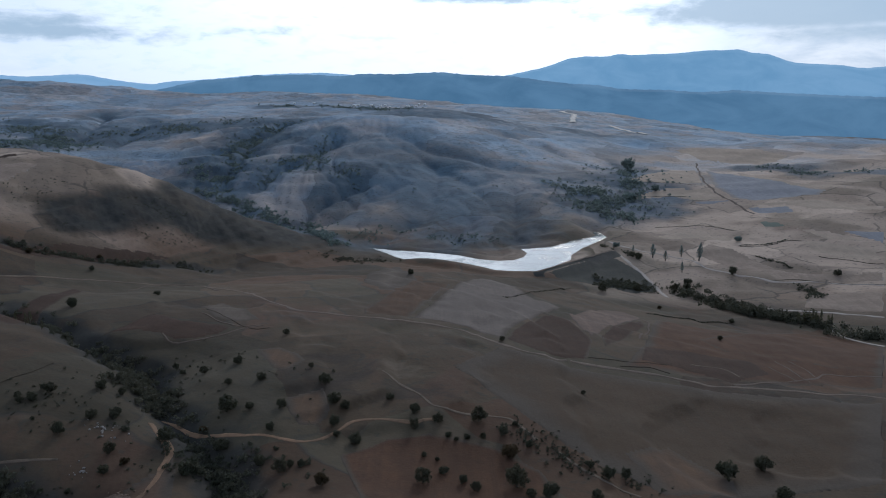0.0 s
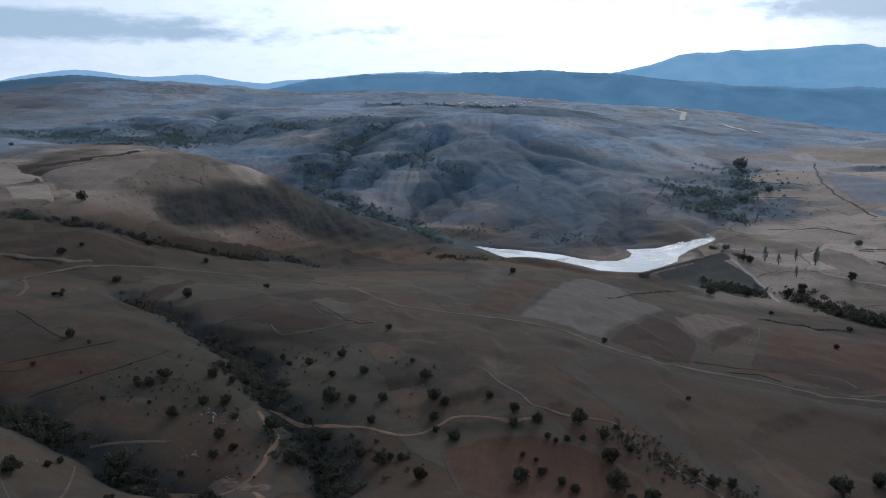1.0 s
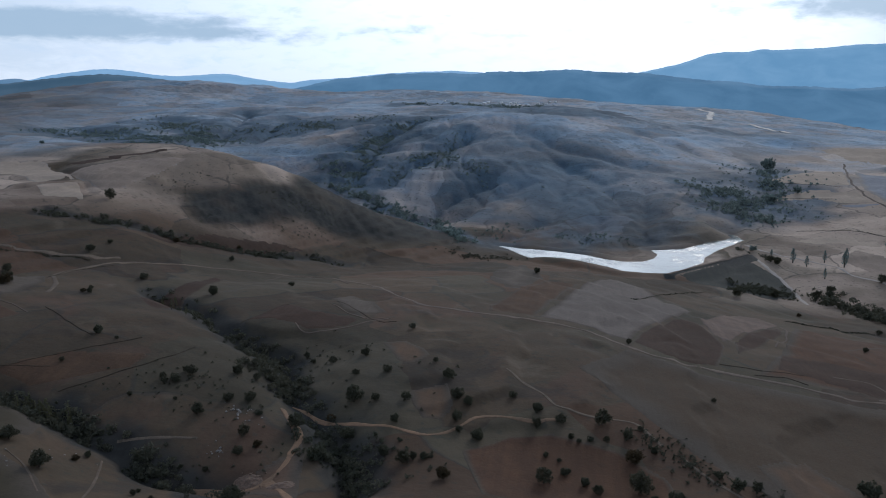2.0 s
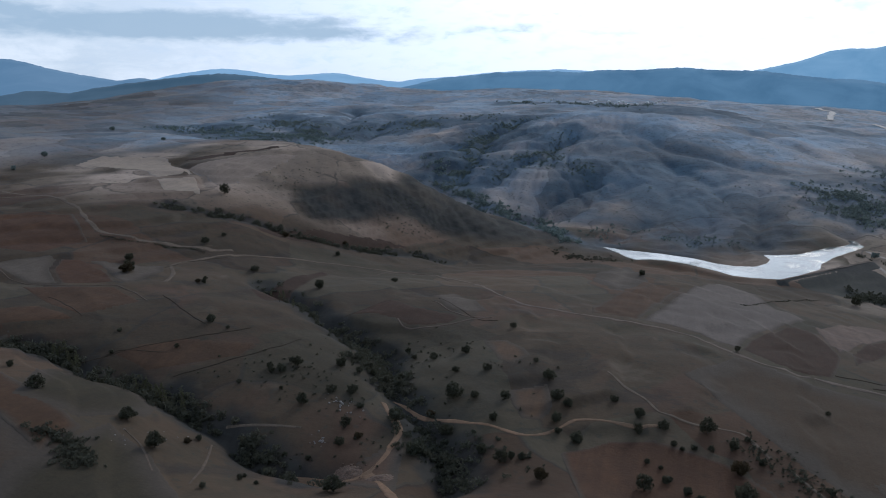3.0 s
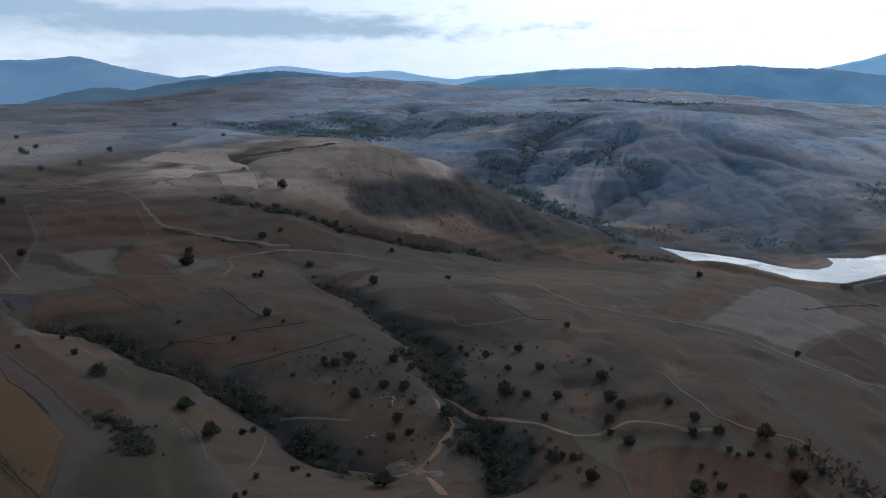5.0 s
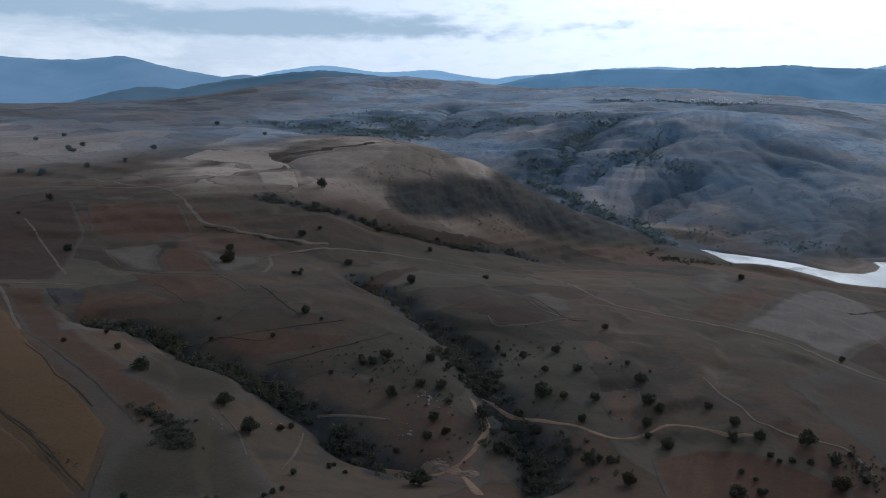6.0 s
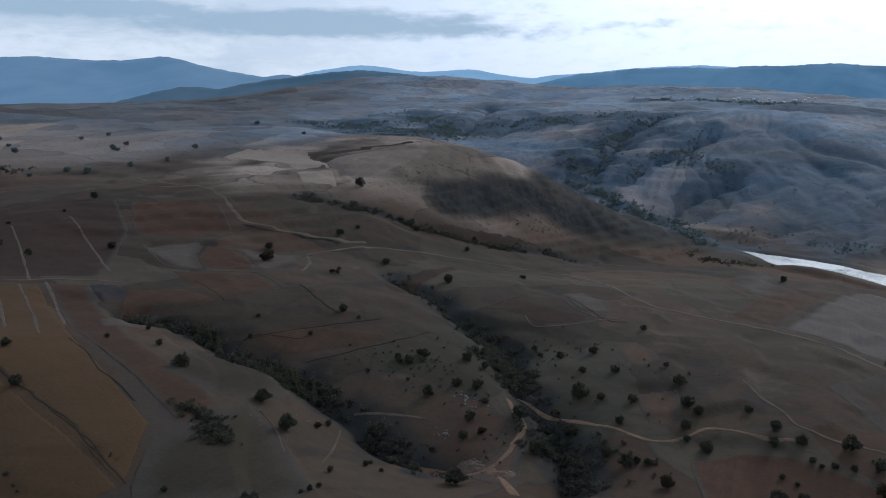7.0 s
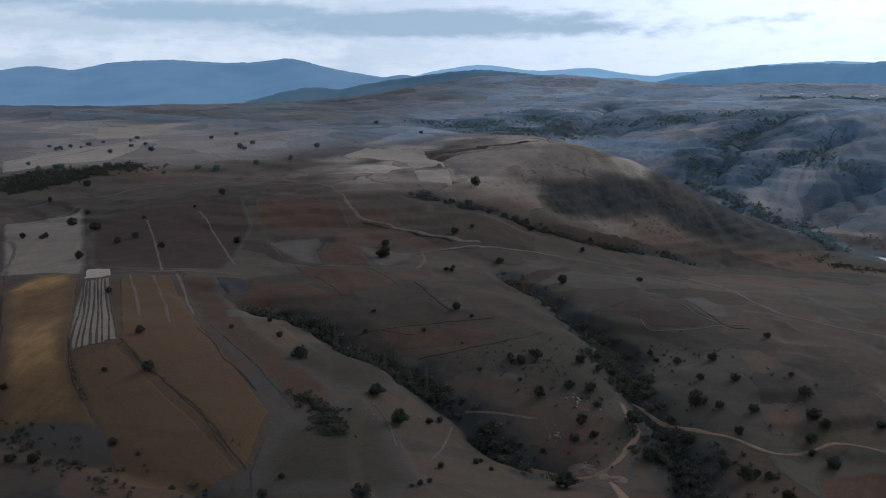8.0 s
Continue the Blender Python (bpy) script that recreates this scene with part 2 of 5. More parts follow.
# one sheet from under the camera to the horizon, finer near by
FINE = 0.115  # degrees between spokes
SPOKES = np.radians(np.concatenate([np.arange(-34.0, 66.0, FINE), np.arange(66.0, 326.0, 2.0)]))
RINGS = np.concatenate([[0.0, 2.0], np.arange(6.0, 150.0, 6.0), np.geomspace(150.0, 2700.0, 440), np.geomspace(2760.0, 4950.0, 24)])
GX = -np.sin(SPOKES)[:, None] * RINGS[None, :]
GY = np.cos(SPOKES)[:, None] * RINGS[None, :]
GZ = height(GX, GY)


def ground(x, y):
    """The height of the built sheet, between its vertices."""
    x, y = np.asarray(x, float), np.asarray(y, float)
    r, az = np.hypot(x, y), np.arctan2(-x, y)
    az = np.where(az < SPOKES[0], az + 2 * math.pi, az)
    i = np.clip(np.searchsorted(SPOKES, az) - 1, 0, len(SPOKES) - 2)
    j = np.clip(np.searchsorted(RINGS, r) - 1, 0, len(RINGS) - 2)
    u = np.clip((az - SPOKES[i]) / (SPOKES[i + 1] - SPOKES[i]), 0, 1)
    v = np.clip((r - RINGS[j]) / (RINGS[j + 1] - RINGS[j]), 0, 1)
    return (GZ[i, j] * (1 - u) + GZ[i + 1, j] * u) * (1 - v) + (GZ[i, j + 1] * (1 - u) + GZ[i + 1, j + 1] * u) * v

# ---- end of land ----


# ---- materials ----
def material(name):
    m = bpy.data.materials.new(name)
    m.use_nodes = True
    k = Nodes(m.node_tree)
    out = k.add("ShaderNodeOutputMaterial")
    p = k.add("ShaderNodeBsdfPrincipled")
    k.put(out.inputs[0], p.outputs[0])
    return m, k, p


def place_of(k):
    return k.add("ShaderNodeTexCoord").outputs["Object"]


def bump(k, p, height_socket, strength, distance):
    n = k.add("ShaderNodeBump")
    n.inputs["Strength"].default_value, n.inputs["Distance"].default_value = strength, distance
    k.put(n.inputs["Height"], height_socket)
    k.put(p.inputs["Normal"], n.outputs[0])


def earth(name, a, b, c, grain=0.35, scale=1.0, speck=(0.035, 0.035, 0.022), specks=0.5):
    """Dry ground: two soils in large patches, a third in small ones, tufts on top."""
    m, k, p = material(name)
    v = place_of(k)
    wide = k.ramp(k.noise(v, 0.008 * scale, 6.0, 0.6, 0.6), 0.4, 0.6)
    near = k.ramp(k.noise(v, 0.06 * scale, 5.0, 0.65, 0.3), 0.4, 0.68)
    fine = k.noise(v, 0.55, 4.0, 0.7)
    col = k.mix(wide, a, b)
    col = k.mix(k.math("MULTIPLY", near, 0.6), col, c)
    tufts = k.math("MULTIPLY", k.ramp(k.noise(v, 0.32, 3.0, 0.6), 0.56, 0.66), specks)
    col = k.mix(tufts, col, speck)
    lift = k.math("ADD", 1.0 - grain * 0.5, k.math("MULTIPLY", fine, grain))
    g = k.add("ShaderNodeCombineColor")
    for s in g.inputs[:3]:
        k.put(s, lift)
    k.put(p.inputs["Base Color"], k.mix(1.0, col, g.outputs[0], "MULTIPLY"))
    p.inputs["Roughness"].default_value = 0.95
    p.inputs["Specular IOR Level"].default_value = 0.15
    bump(k, p, fine, 0.5, 0.8)
    return m


def steppe(name):
    """The open ground: brown soil near by, steppe and scrub on the far hills, with haze and shade put into the colours.
    """
    m, k, p = material(name)
    v = place_of(k)
    wide = k.ramp(k.noise(v, 0.008, 6.0, 0.6, 0.6), 0.4, 0.6)
    near = k.ramp(k.noise(v, 0.06, 5.0, 0.65, 0.3), 0.4, 0.68)
    fine = k.noise(v, 0.5, 4.0, 0.7)
    col = k.mix(wide, (0.093, 0.064, 0.04), (0.07, 0.049, 0.0315))
    col = k.mix(k.math("MULTIPLY", near, 0.6), col, (0.064, 0.051, 0.0335))
    red = k.ramp(k.noise(v, 0.014, 5.0, 0.55, 0.8), 0.52, 0.66)
    col = k.mix(k.math("MULTIPLY", red, 0.8), col, (0.094, 0.056, 0.037))
    dark = k.ramp(k.math("ADD", k.noise(v, 0.019, 5.0, 0.6, 0.8), 0.03), 0.56, 0.7)
    col = k.mix(k.math("MULTIPLY", dark, 0.7), col, (0.046, 0.037, 0.03))
    sandy = k.ramp(k.noise(v, 0.027, 5.0, 0.6, 0.4), 0.6, 0.74)
    col = k.mix(k.math("MULTIPLY", sandy, 0.6), col, (0.14, 0.108, 0.077))
    # old parcels: each cell of worked ground has its own tone, and a low bank round it
    warp = k.add("ShaderNodeTexNoise")
    k.put(warp.inputs["Vector"], v)
    warp.inputs["Scale"].default_value, warp.inputs["Detail"].default_value = 0.02, 3.0
    shift = k.add("ShaderNodeVectorMath", operation="MULTIPLY_ADD")
    k.put(shift.inputs[0], warp.outputs["Color"])
    shift.inputs[1].default_value = (38.0, 38.0, 0.0)
    k.put(shift.inputs[2], v)
    parcel = k.add("ShaderNodeTexVoronoi", voronoi_dimensions="2D")
    k.put(parcel.inputs["Vector"], shift.outputs[0])
    parcel.inputs["Scale"].default_value = 0.0135
    tone = k.add("ShaderNodeSeparateColor")
    k.put(tone.inputs[0], parcel.outputs["Color"])
    rim = k.add("ShaderNodeTexVoronoi", voronoi_dimensions="2D", feature="DISTANCE_TO_EDGE")
    k.put(rim.inputs["Vector"], shift.outputs[0])
    rim.inputs["Scale"].default_value = 0.0135
    col = k.mix(k.ramp(tone.outputs[0], 0.55, 0.75), col, k.mix(0.55, col, (0.118, 0.064, 0.038)))
    col = k.mix(k.ramp(tone.outputs[1], 0.6, 0.8), col, k.mix(0.45, col, (0.088, 0.078, 0.052)))
    bank = k.math("MULTIPLY", k.ramp(rim.outputs["Distance"], 0.025, 0.008), k.ramp(k.noise(v, 0.013, 2.0), 0.46, 0.56))
    cover = k.add("ShaderNodeAttribute", attribute_name="cover")
    s = k.add("ShaderNodeSeparateColor")
    k.put(s.inputs[0], cover.outputs["Color"])
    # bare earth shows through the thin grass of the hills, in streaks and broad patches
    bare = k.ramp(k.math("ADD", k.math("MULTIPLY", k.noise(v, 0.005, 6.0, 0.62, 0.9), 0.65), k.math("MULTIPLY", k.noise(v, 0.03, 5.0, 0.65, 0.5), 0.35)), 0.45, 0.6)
    # the blue of the distant haze is put into the grass and scrub colours
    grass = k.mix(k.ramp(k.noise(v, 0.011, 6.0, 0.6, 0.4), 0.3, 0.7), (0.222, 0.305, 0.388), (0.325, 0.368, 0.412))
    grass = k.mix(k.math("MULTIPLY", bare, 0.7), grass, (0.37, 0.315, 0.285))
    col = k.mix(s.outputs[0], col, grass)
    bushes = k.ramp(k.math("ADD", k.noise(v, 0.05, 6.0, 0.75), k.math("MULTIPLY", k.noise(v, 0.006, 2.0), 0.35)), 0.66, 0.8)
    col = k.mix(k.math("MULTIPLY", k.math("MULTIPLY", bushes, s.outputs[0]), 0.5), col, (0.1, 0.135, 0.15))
    hazed_brush = k.mix(k.ramp(k.noise(v, 0.05, 4.0, 0.6), 0.35, 0.65), (0.05, 0.08, 0.112), (0.095, 0.135, 0.17))
    col = k.mix(s.outputs[1], col, hazed_brush)
    col = k.mix(k.math("MULTIPLY", s.outputs[2], 0.85), col, (0.48, 0.365, 0.28))
    # near-black scrub colour that also carries the shade of the flank and gullies
    shaded_thorn = k.mix(k.ramp(k.noise(v, 0.07, 5.0, 0.65), 0.38, 0.62), (0.027, 0.028, 0.027), (0.045, 0.043, 0.038))
    col = k.mix(cover.outputs["Alpha"], col, shaded_thorn)
    tufts = k.math("MULTIPLY", k.ramp(k.noise(v, 0.25, 3.0, 0.6), 0.57, 0.66), 0.45)
    col = k.mix(tufts, col, (0.042, 0.044, 0.036))
    bank = k.math("MULTIPLY", bank, k.math("SUBTRACT", 1.0, s.outputs[0]))
    col = k.mix(k.math("MULTIPLY", bank, 0.55), col, (0.05, 0.047, 0.04))
    level = k.math("ADD", 0.48, k.math("ADD", k.math("MULTIPLY", fine, 0.4), k.math("MULTIPLY", tone.outputs[2], 0.42)))
    g = k.add("ShaderNodeCombineColor")
    for q in g.inputs[:3]:
        k.put(q, level)
    k.put(p.inputs["Base Color"], k.mix(1.0, col, g.outputs[0], "MULTIPLY"))
    p.inputs["Roughness"].default_value = 0.95
    p.inputs["Specular IOR Level"].default_value = 0.15
    bump(k, p, k.math("ADD", k.math("MULTIPLY", k.noise(v, 0.09, 5.0, 0.6), 2.0), fine), 0.22, 0.9)
    return m


GROUND = steppe("open_ground")


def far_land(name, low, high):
    """Mountains seen through kilometres of air: a plain backdrop with the haze painted as emission."""
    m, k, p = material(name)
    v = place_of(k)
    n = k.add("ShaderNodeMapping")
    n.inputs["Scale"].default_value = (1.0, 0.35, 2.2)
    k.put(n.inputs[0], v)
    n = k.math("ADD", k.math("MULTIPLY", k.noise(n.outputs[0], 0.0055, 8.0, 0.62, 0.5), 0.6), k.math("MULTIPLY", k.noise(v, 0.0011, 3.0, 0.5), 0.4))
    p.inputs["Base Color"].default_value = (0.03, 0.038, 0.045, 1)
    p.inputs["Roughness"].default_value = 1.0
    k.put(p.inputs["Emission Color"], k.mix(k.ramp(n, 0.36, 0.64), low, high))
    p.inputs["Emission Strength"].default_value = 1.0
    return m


m, k, p = material("water")
p.inputs["Base Color"].default_value = (0.09, 0.12, 0.12, 1)
p.inputs["Roughness"].default_value = 0.12
p.inputs["IOR"].default_value = 1.33
ripple = k.math("ADD", k.noise(place_of(k), 0.5, 4.0, 0.6), k.math("MULTIPLY", k.noise(place_of(k), 0.03, 3.0, 0.5, 1.0), 2.0))
bump(k, p, ripple, 0.25, 0.2)
k.put(p.inputs["Roughness"], k.math("ADD", 0.05, k.math("MULTIPLY", k.ramp(k.noise(place_of(k), 0.02, 4.0, 0.6, 1.2), 0.4, 0.65), 0.22)))
WATER = m


# ---- building helpers ----
def mesh_of(name, verts, faces, material=None, smooth=False):
    """A mesh from arrays of vertices and of faces with one corner count."""
    me = bpy.data.meshes.new(name)
    verts, faces = np.asarray(verts, np.float32), np.asarray(faces, np.int32)
    n, corners = faces.shape
    me.vertices.add(len(verts))
    me.vertices.foreach_set("co", verts.ravel())
    me.loops.add(n * corners)
    me.loops.foreach_set("vertex_index", faces.ravel())
    me.polygons.add(n)
    me.polygons.foreach_set("loop_start", np.arange(n, dtype=np.int32) * corners)
    if smooth:
        me.polygons.foreach_set("use_smooth", np.ones(n, bool))
    me.update(calc_edges=True)
    if material:
        me.materials.append(material)
    return me


def grid_faces(rows, columns, wrap=False):
    i, j = np.meshgrid(np.arange(rows if wrap else rows - 1), np.arange(columns - 1), indexing="ij")
    i2 = (i + 1) % rows
    return np.stack([i * columns + j, i * columns + j + 1, i2 * columns + j + 1, i2 * columns + j], -1).reshape(-1, 4)


# ---- the ground ----
verts = np.stack([GX, GY, GZ], -1).reshape(-1, 3)
sheet = mesh_of("ground", verts, grid_faces(len(SPOKES), len(RINGS), True), GROUND, True)


def patch_of(x, y, places):
    """How far inside any of some soft-edged patches: place, half widths."""
    w = 0 * x
    for px, py, a, b in places:
        q = ((x - px) / a) ** 2 + ((y - py) / b) ** 2 + 0.35 * fbm(x, y, 130.0, 3, 51)
        w = np.maximum(w, np.clip(1.35 - q, 0.0, 1.0))
    return w


x, y = GX, GY
# far land that takes the haze-tinted grass colours
grass_haze = patch_of(x, y, [(-60, 1450, 480, 470), (560, 1650, 620, 380), (-900, 1500, 800, 700), (-420, 2300, 1700, 900), (-820, 900, 330, 300), (-1450, 900, 800, 560), (700, 2100, 900, 700), (-2300, 1700, 1300, 1100)])
# dark scrub; on the far hill's face it also stands in for cloud shade
scrubby = patch_of(x, y, [(-20, 1180, 170, 210), (50, 1000, 120, 110), (-150, 1390, 170, 130), (-320, 1350, 110, 180), (-580, 1480, 180, 200), (-700, 1300, 160, 110), (150, 1050, 90, 110), (120, 1700, 420, 120)])
scrubby = scrubby * np.clip(0.75 + 0.5 * fbm(x, y, 110.0, 2, 52) + 0.35 * fbm(x, y, 30.0, 4, 58, 0.65), 0.0, 1.0)
# scrub in the ravines of the far hill, with their shade put into the colour; shoulders stay pale
ravines = 0 * x
for line, depth, w in FAR_GULLIES + HILL_GULLIES:
    ravines = np.maximum(ravines, np.exp(-line_distance(x, y, line) / (2.6 * w) ** 2) * min(1.0, depth / 14.0))
scrubby = np.maximum(scrubby, ravines * np.clip(0.75 + 0.5 * fbm(x, y, 30.0, 4, 59, 0.6), 0.0, 1.0))
# darker ground cover along the thickets, so that they merge into patches
WOODS = [
    ([(-109, 832), (-192, 1002), (-240, 1034), (-295, 1115), (-328, 1163), (-359, 1198)], 24.0),
    ([(-274, 1548), (-310, 1447), (-320, 1354), (-308, 1220), (-301, 1138)], 38.0),
    ([(-177, 1401), (-201, 1262), (-234, 1189), (-249, 1135)], 26.0),
    ([(171, 1130), (209, 1090), (232, 1060), (272, 1175), (290, 1332)], 58.0),
    ([(-796, 1576), (-626, 1420), (-530, 1497), (-457, 1521), (-377, 1567)], 70.0),
    ([(-832, 1418), (-737, 1371), (-622, 1272)], 60.0),
    ([(-913, 1367), (-761, 1321), (-645, 1211)], 40.0),
    ([(-408, 2035), (-325, 2024), (-222, 1831), (-159, 1794), (-75, 1773)], 40.0),
    ([(501, 1350), (537, 1307), (529, 1188), (611, 1180)], 30.0),
]
for line, wide in WOODS:
    near_by = np.sqrt(line_distance(x, y, line)) / wide + 0.6 * fbm(x, y, 46.0, 4, 60, 0.6)
    scrubby = np.maximum(scrubby, np.clip(1.5 - near_by, 0.0, 0.95))
WOOD_EDGE = [(172, 1190), (202, 1181), (234, 1142), (255, 1132), (230, 1049), (205, 978), (181, 974), (161, 1011), (159, 1094)]
HILL_SHADE_EDGE = [(-197, 1334), (-164, 1420), (-59, 1484), (46, 1315), (96, 1140), (122, 950), (91, 909), (25, 865), (-8, 911), (-57, 1044), (-100, 1002), (-155, 1105)]
# second ring: cloud shade over the hill's face, painted as dark cover
for ring, soft, most in ((WOOD_EDGE, 26.0, 0.95), (HILL_SHADE_EDGE, 60.0, 0.72)):
    into = np.sqrt(line_distance(x, y, ring + ring[:1])) * np.where(inside(x, y, ring), 1.0, -1.0)
    scrubby = np.maximum(scrubby, most * np.clip(0.5 + into / soft + 0.55 * fbm(x, y, 44.0, 4, 63, 0.6), 0.0, 1.0))
# the flank's scrub and its shade, both painted into the ground colour
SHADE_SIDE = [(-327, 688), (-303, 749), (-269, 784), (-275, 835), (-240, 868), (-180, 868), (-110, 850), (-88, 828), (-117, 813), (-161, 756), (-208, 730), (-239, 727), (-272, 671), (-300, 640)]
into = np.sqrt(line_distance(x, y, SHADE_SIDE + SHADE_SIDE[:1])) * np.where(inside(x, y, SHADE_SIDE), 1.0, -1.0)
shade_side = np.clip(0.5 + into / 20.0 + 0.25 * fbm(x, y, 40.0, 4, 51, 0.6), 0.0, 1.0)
# pale tan ground, lightened to stand in for sun on spurs and plain
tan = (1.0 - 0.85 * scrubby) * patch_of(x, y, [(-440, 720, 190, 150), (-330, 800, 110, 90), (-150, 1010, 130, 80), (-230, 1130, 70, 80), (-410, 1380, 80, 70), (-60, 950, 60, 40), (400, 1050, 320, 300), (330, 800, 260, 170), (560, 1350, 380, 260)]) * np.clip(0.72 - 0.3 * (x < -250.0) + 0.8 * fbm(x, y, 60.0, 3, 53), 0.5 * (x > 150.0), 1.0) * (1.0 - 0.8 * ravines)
grass_haze = grass_haze * (1.0 - shade_side) * (1.0 - 0.62 * np.clip((-x - 0.5 * y) / 400.0, 0.0, 1.0))
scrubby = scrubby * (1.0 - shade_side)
thorn_shade = shade_side * np.clip(0.92 + 0.22 * fbm(x, y, 26.0, 4, 57, 0.6), 0.0, 1.0)
# gully beds: shrubs and shade painted dark as well
for (line, depth, w), wide in zip(GULLIES, (8.0, 8.5, 8.0)):
    near_by = np.sqrt(line_distance(x, y, line)) / wide + 0.5 * fbm(x, y, 14.0, 3, 55, 0.6)
    thorn_shade = np.maximum(thorn_shade, np.clip(1.7 - near_by, 0.0, 0.85))
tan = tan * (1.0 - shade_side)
tan = np.maximum(tan, (1.0 - shade_side) * 0.38 * patch_of(x, y, [(-345, 770, 130, 100)]))
tan = np.maximum(tan, 0.5 * patch_of(x, y, [(-900, 680, 330, 170), (-1250, 880, 330, 140)]))
cover = np.stack([grass_haze, 0.92 * scrubby, tan, thorn_shade], -1).reshape(-1)
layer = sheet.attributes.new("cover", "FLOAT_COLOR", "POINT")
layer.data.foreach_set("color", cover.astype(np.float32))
tagged(new("ground", sheet), "dry brown autumn hills with thin grass and bare soil", "ground", kind="structure")


# ---- distance ----
def ridge(name, distance, crest, foot, material, label, seed):
    """A range of mountains along a crest of (bearing, height)."""
    b = np.array([c[0] for c in crest])
    h = np.array([c[1] for c in crest])
    order = np.argsort(b)
    bearing = np.arange(b.min(), b.max(), 0.05)
    top = np.interp(bearing, b[order], h[order])
    top = np.convolve(np.pad(top, 5, "edge"), np.ones(11) / 11, "valid")
    ragged = 1.3 * fbm(bearing * 20.0, 0 * bearing, 6.0, 3, seed)
    rows = []
    steps = 24
    for i in range(steps + 1):
        f = i / steps
        r = distance * (1.0 - 0.16 * f)
        x, y = -np.sin(np.radians(bearing)) * r, np.cos(np.radians(bearing)) * r
        z = foot + (top - foot) * (1.0 - f) ** 1.3 + (ragged if i == 0 else 0.0)
        n = fbm(x, y, 420.0, 3, seed, 0.5)
        z = z + n * (12.0 if i > 1 else 2.2) * (1.0 - 0.4 * f)
        rows.append(np.stack([x, y, z], -1))
    back = rows[0] * np.array([1.02, 1.02, 0.0]) + np.array([0, 0, foot - 40.0])
    rows = [back] + rows
    v = np.stack(rows, 1).reshape(-1, 3)
    return tagged(new(name, mesh_of(name, v, grid_faces(len(bearing), steps + 2), material, True)), label, "mountain", kind="structure")


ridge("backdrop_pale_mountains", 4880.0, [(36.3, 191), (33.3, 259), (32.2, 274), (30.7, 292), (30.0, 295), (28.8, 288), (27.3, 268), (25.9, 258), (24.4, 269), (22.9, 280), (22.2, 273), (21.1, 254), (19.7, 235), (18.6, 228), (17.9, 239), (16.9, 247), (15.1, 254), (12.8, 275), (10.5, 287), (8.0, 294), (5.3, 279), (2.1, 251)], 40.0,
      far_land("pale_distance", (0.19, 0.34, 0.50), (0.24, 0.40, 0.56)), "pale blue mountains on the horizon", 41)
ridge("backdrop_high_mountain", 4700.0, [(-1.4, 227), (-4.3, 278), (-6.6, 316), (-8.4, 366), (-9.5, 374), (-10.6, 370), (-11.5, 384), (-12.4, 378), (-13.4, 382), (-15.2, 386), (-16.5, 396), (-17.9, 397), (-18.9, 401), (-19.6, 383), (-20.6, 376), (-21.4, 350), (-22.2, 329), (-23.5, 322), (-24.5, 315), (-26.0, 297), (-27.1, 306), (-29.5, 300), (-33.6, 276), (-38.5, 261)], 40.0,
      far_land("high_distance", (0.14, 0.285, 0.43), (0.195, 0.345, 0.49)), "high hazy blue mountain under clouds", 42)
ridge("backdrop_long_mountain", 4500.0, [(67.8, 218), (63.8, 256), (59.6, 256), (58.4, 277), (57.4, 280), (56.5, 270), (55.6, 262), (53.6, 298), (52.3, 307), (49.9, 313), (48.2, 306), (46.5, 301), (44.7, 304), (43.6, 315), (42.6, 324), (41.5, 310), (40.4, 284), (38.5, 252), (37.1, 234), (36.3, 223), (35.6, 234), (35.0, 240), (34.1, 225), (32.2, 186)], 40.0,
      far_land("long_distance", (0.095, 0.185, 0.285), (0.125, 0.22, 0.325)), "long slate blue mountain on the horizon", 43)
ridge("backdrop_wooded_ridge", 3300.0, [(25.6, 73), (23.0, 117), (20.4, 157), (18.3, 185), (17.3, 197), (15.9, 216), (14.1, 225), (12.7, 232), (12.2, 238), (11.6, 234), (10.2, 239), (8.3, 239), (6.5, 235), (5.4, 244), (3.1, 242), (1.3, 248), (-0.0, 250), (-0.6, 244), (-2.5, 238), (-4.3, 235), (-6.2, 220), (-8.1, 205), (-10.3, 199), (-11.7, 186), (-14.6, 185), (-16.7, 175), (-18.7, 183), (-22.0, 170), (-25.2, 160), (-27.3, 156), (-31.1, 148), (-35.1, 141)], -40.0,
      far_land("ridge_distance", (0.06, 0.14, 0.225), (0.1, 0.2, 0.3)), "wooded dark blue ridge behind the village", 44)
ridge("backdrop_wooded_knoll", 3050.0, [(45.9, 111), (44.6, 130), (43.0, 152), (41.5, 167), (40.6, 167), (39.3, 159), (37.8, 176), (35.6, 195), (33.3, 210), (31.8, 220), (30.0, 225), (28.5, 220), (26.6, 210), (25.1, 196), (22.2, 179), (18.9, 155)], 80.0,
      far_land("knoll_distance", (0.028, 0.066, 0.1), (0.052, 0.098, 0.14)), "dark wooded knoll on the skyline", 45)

# ---- the reservoir ----
bm = bmesh.new()
c = [bm.verts.new((x, y, 0.0)) for x, y in SHORE]
bmesh.ops.triangulate(bm, faces=[bm.faces.new(c)])
me = bpy.data.meshes.new("water")
bm.to_mesh(me)
me.materials.append(WATER)
ob = new("water", me)
tagged(ob, "small reservoir mirroring the bright sky", "reservoir", kind="structure")


# ---- the dam ----
def part(name, me, parent=None, label=""):
    """Links a mesh as one object, under a thing or a part if one is given."""
    ob = new(name, me)
    if parent is not None:
        ob.parent = parent
    if label:
        ob["label"] = label
    return ob


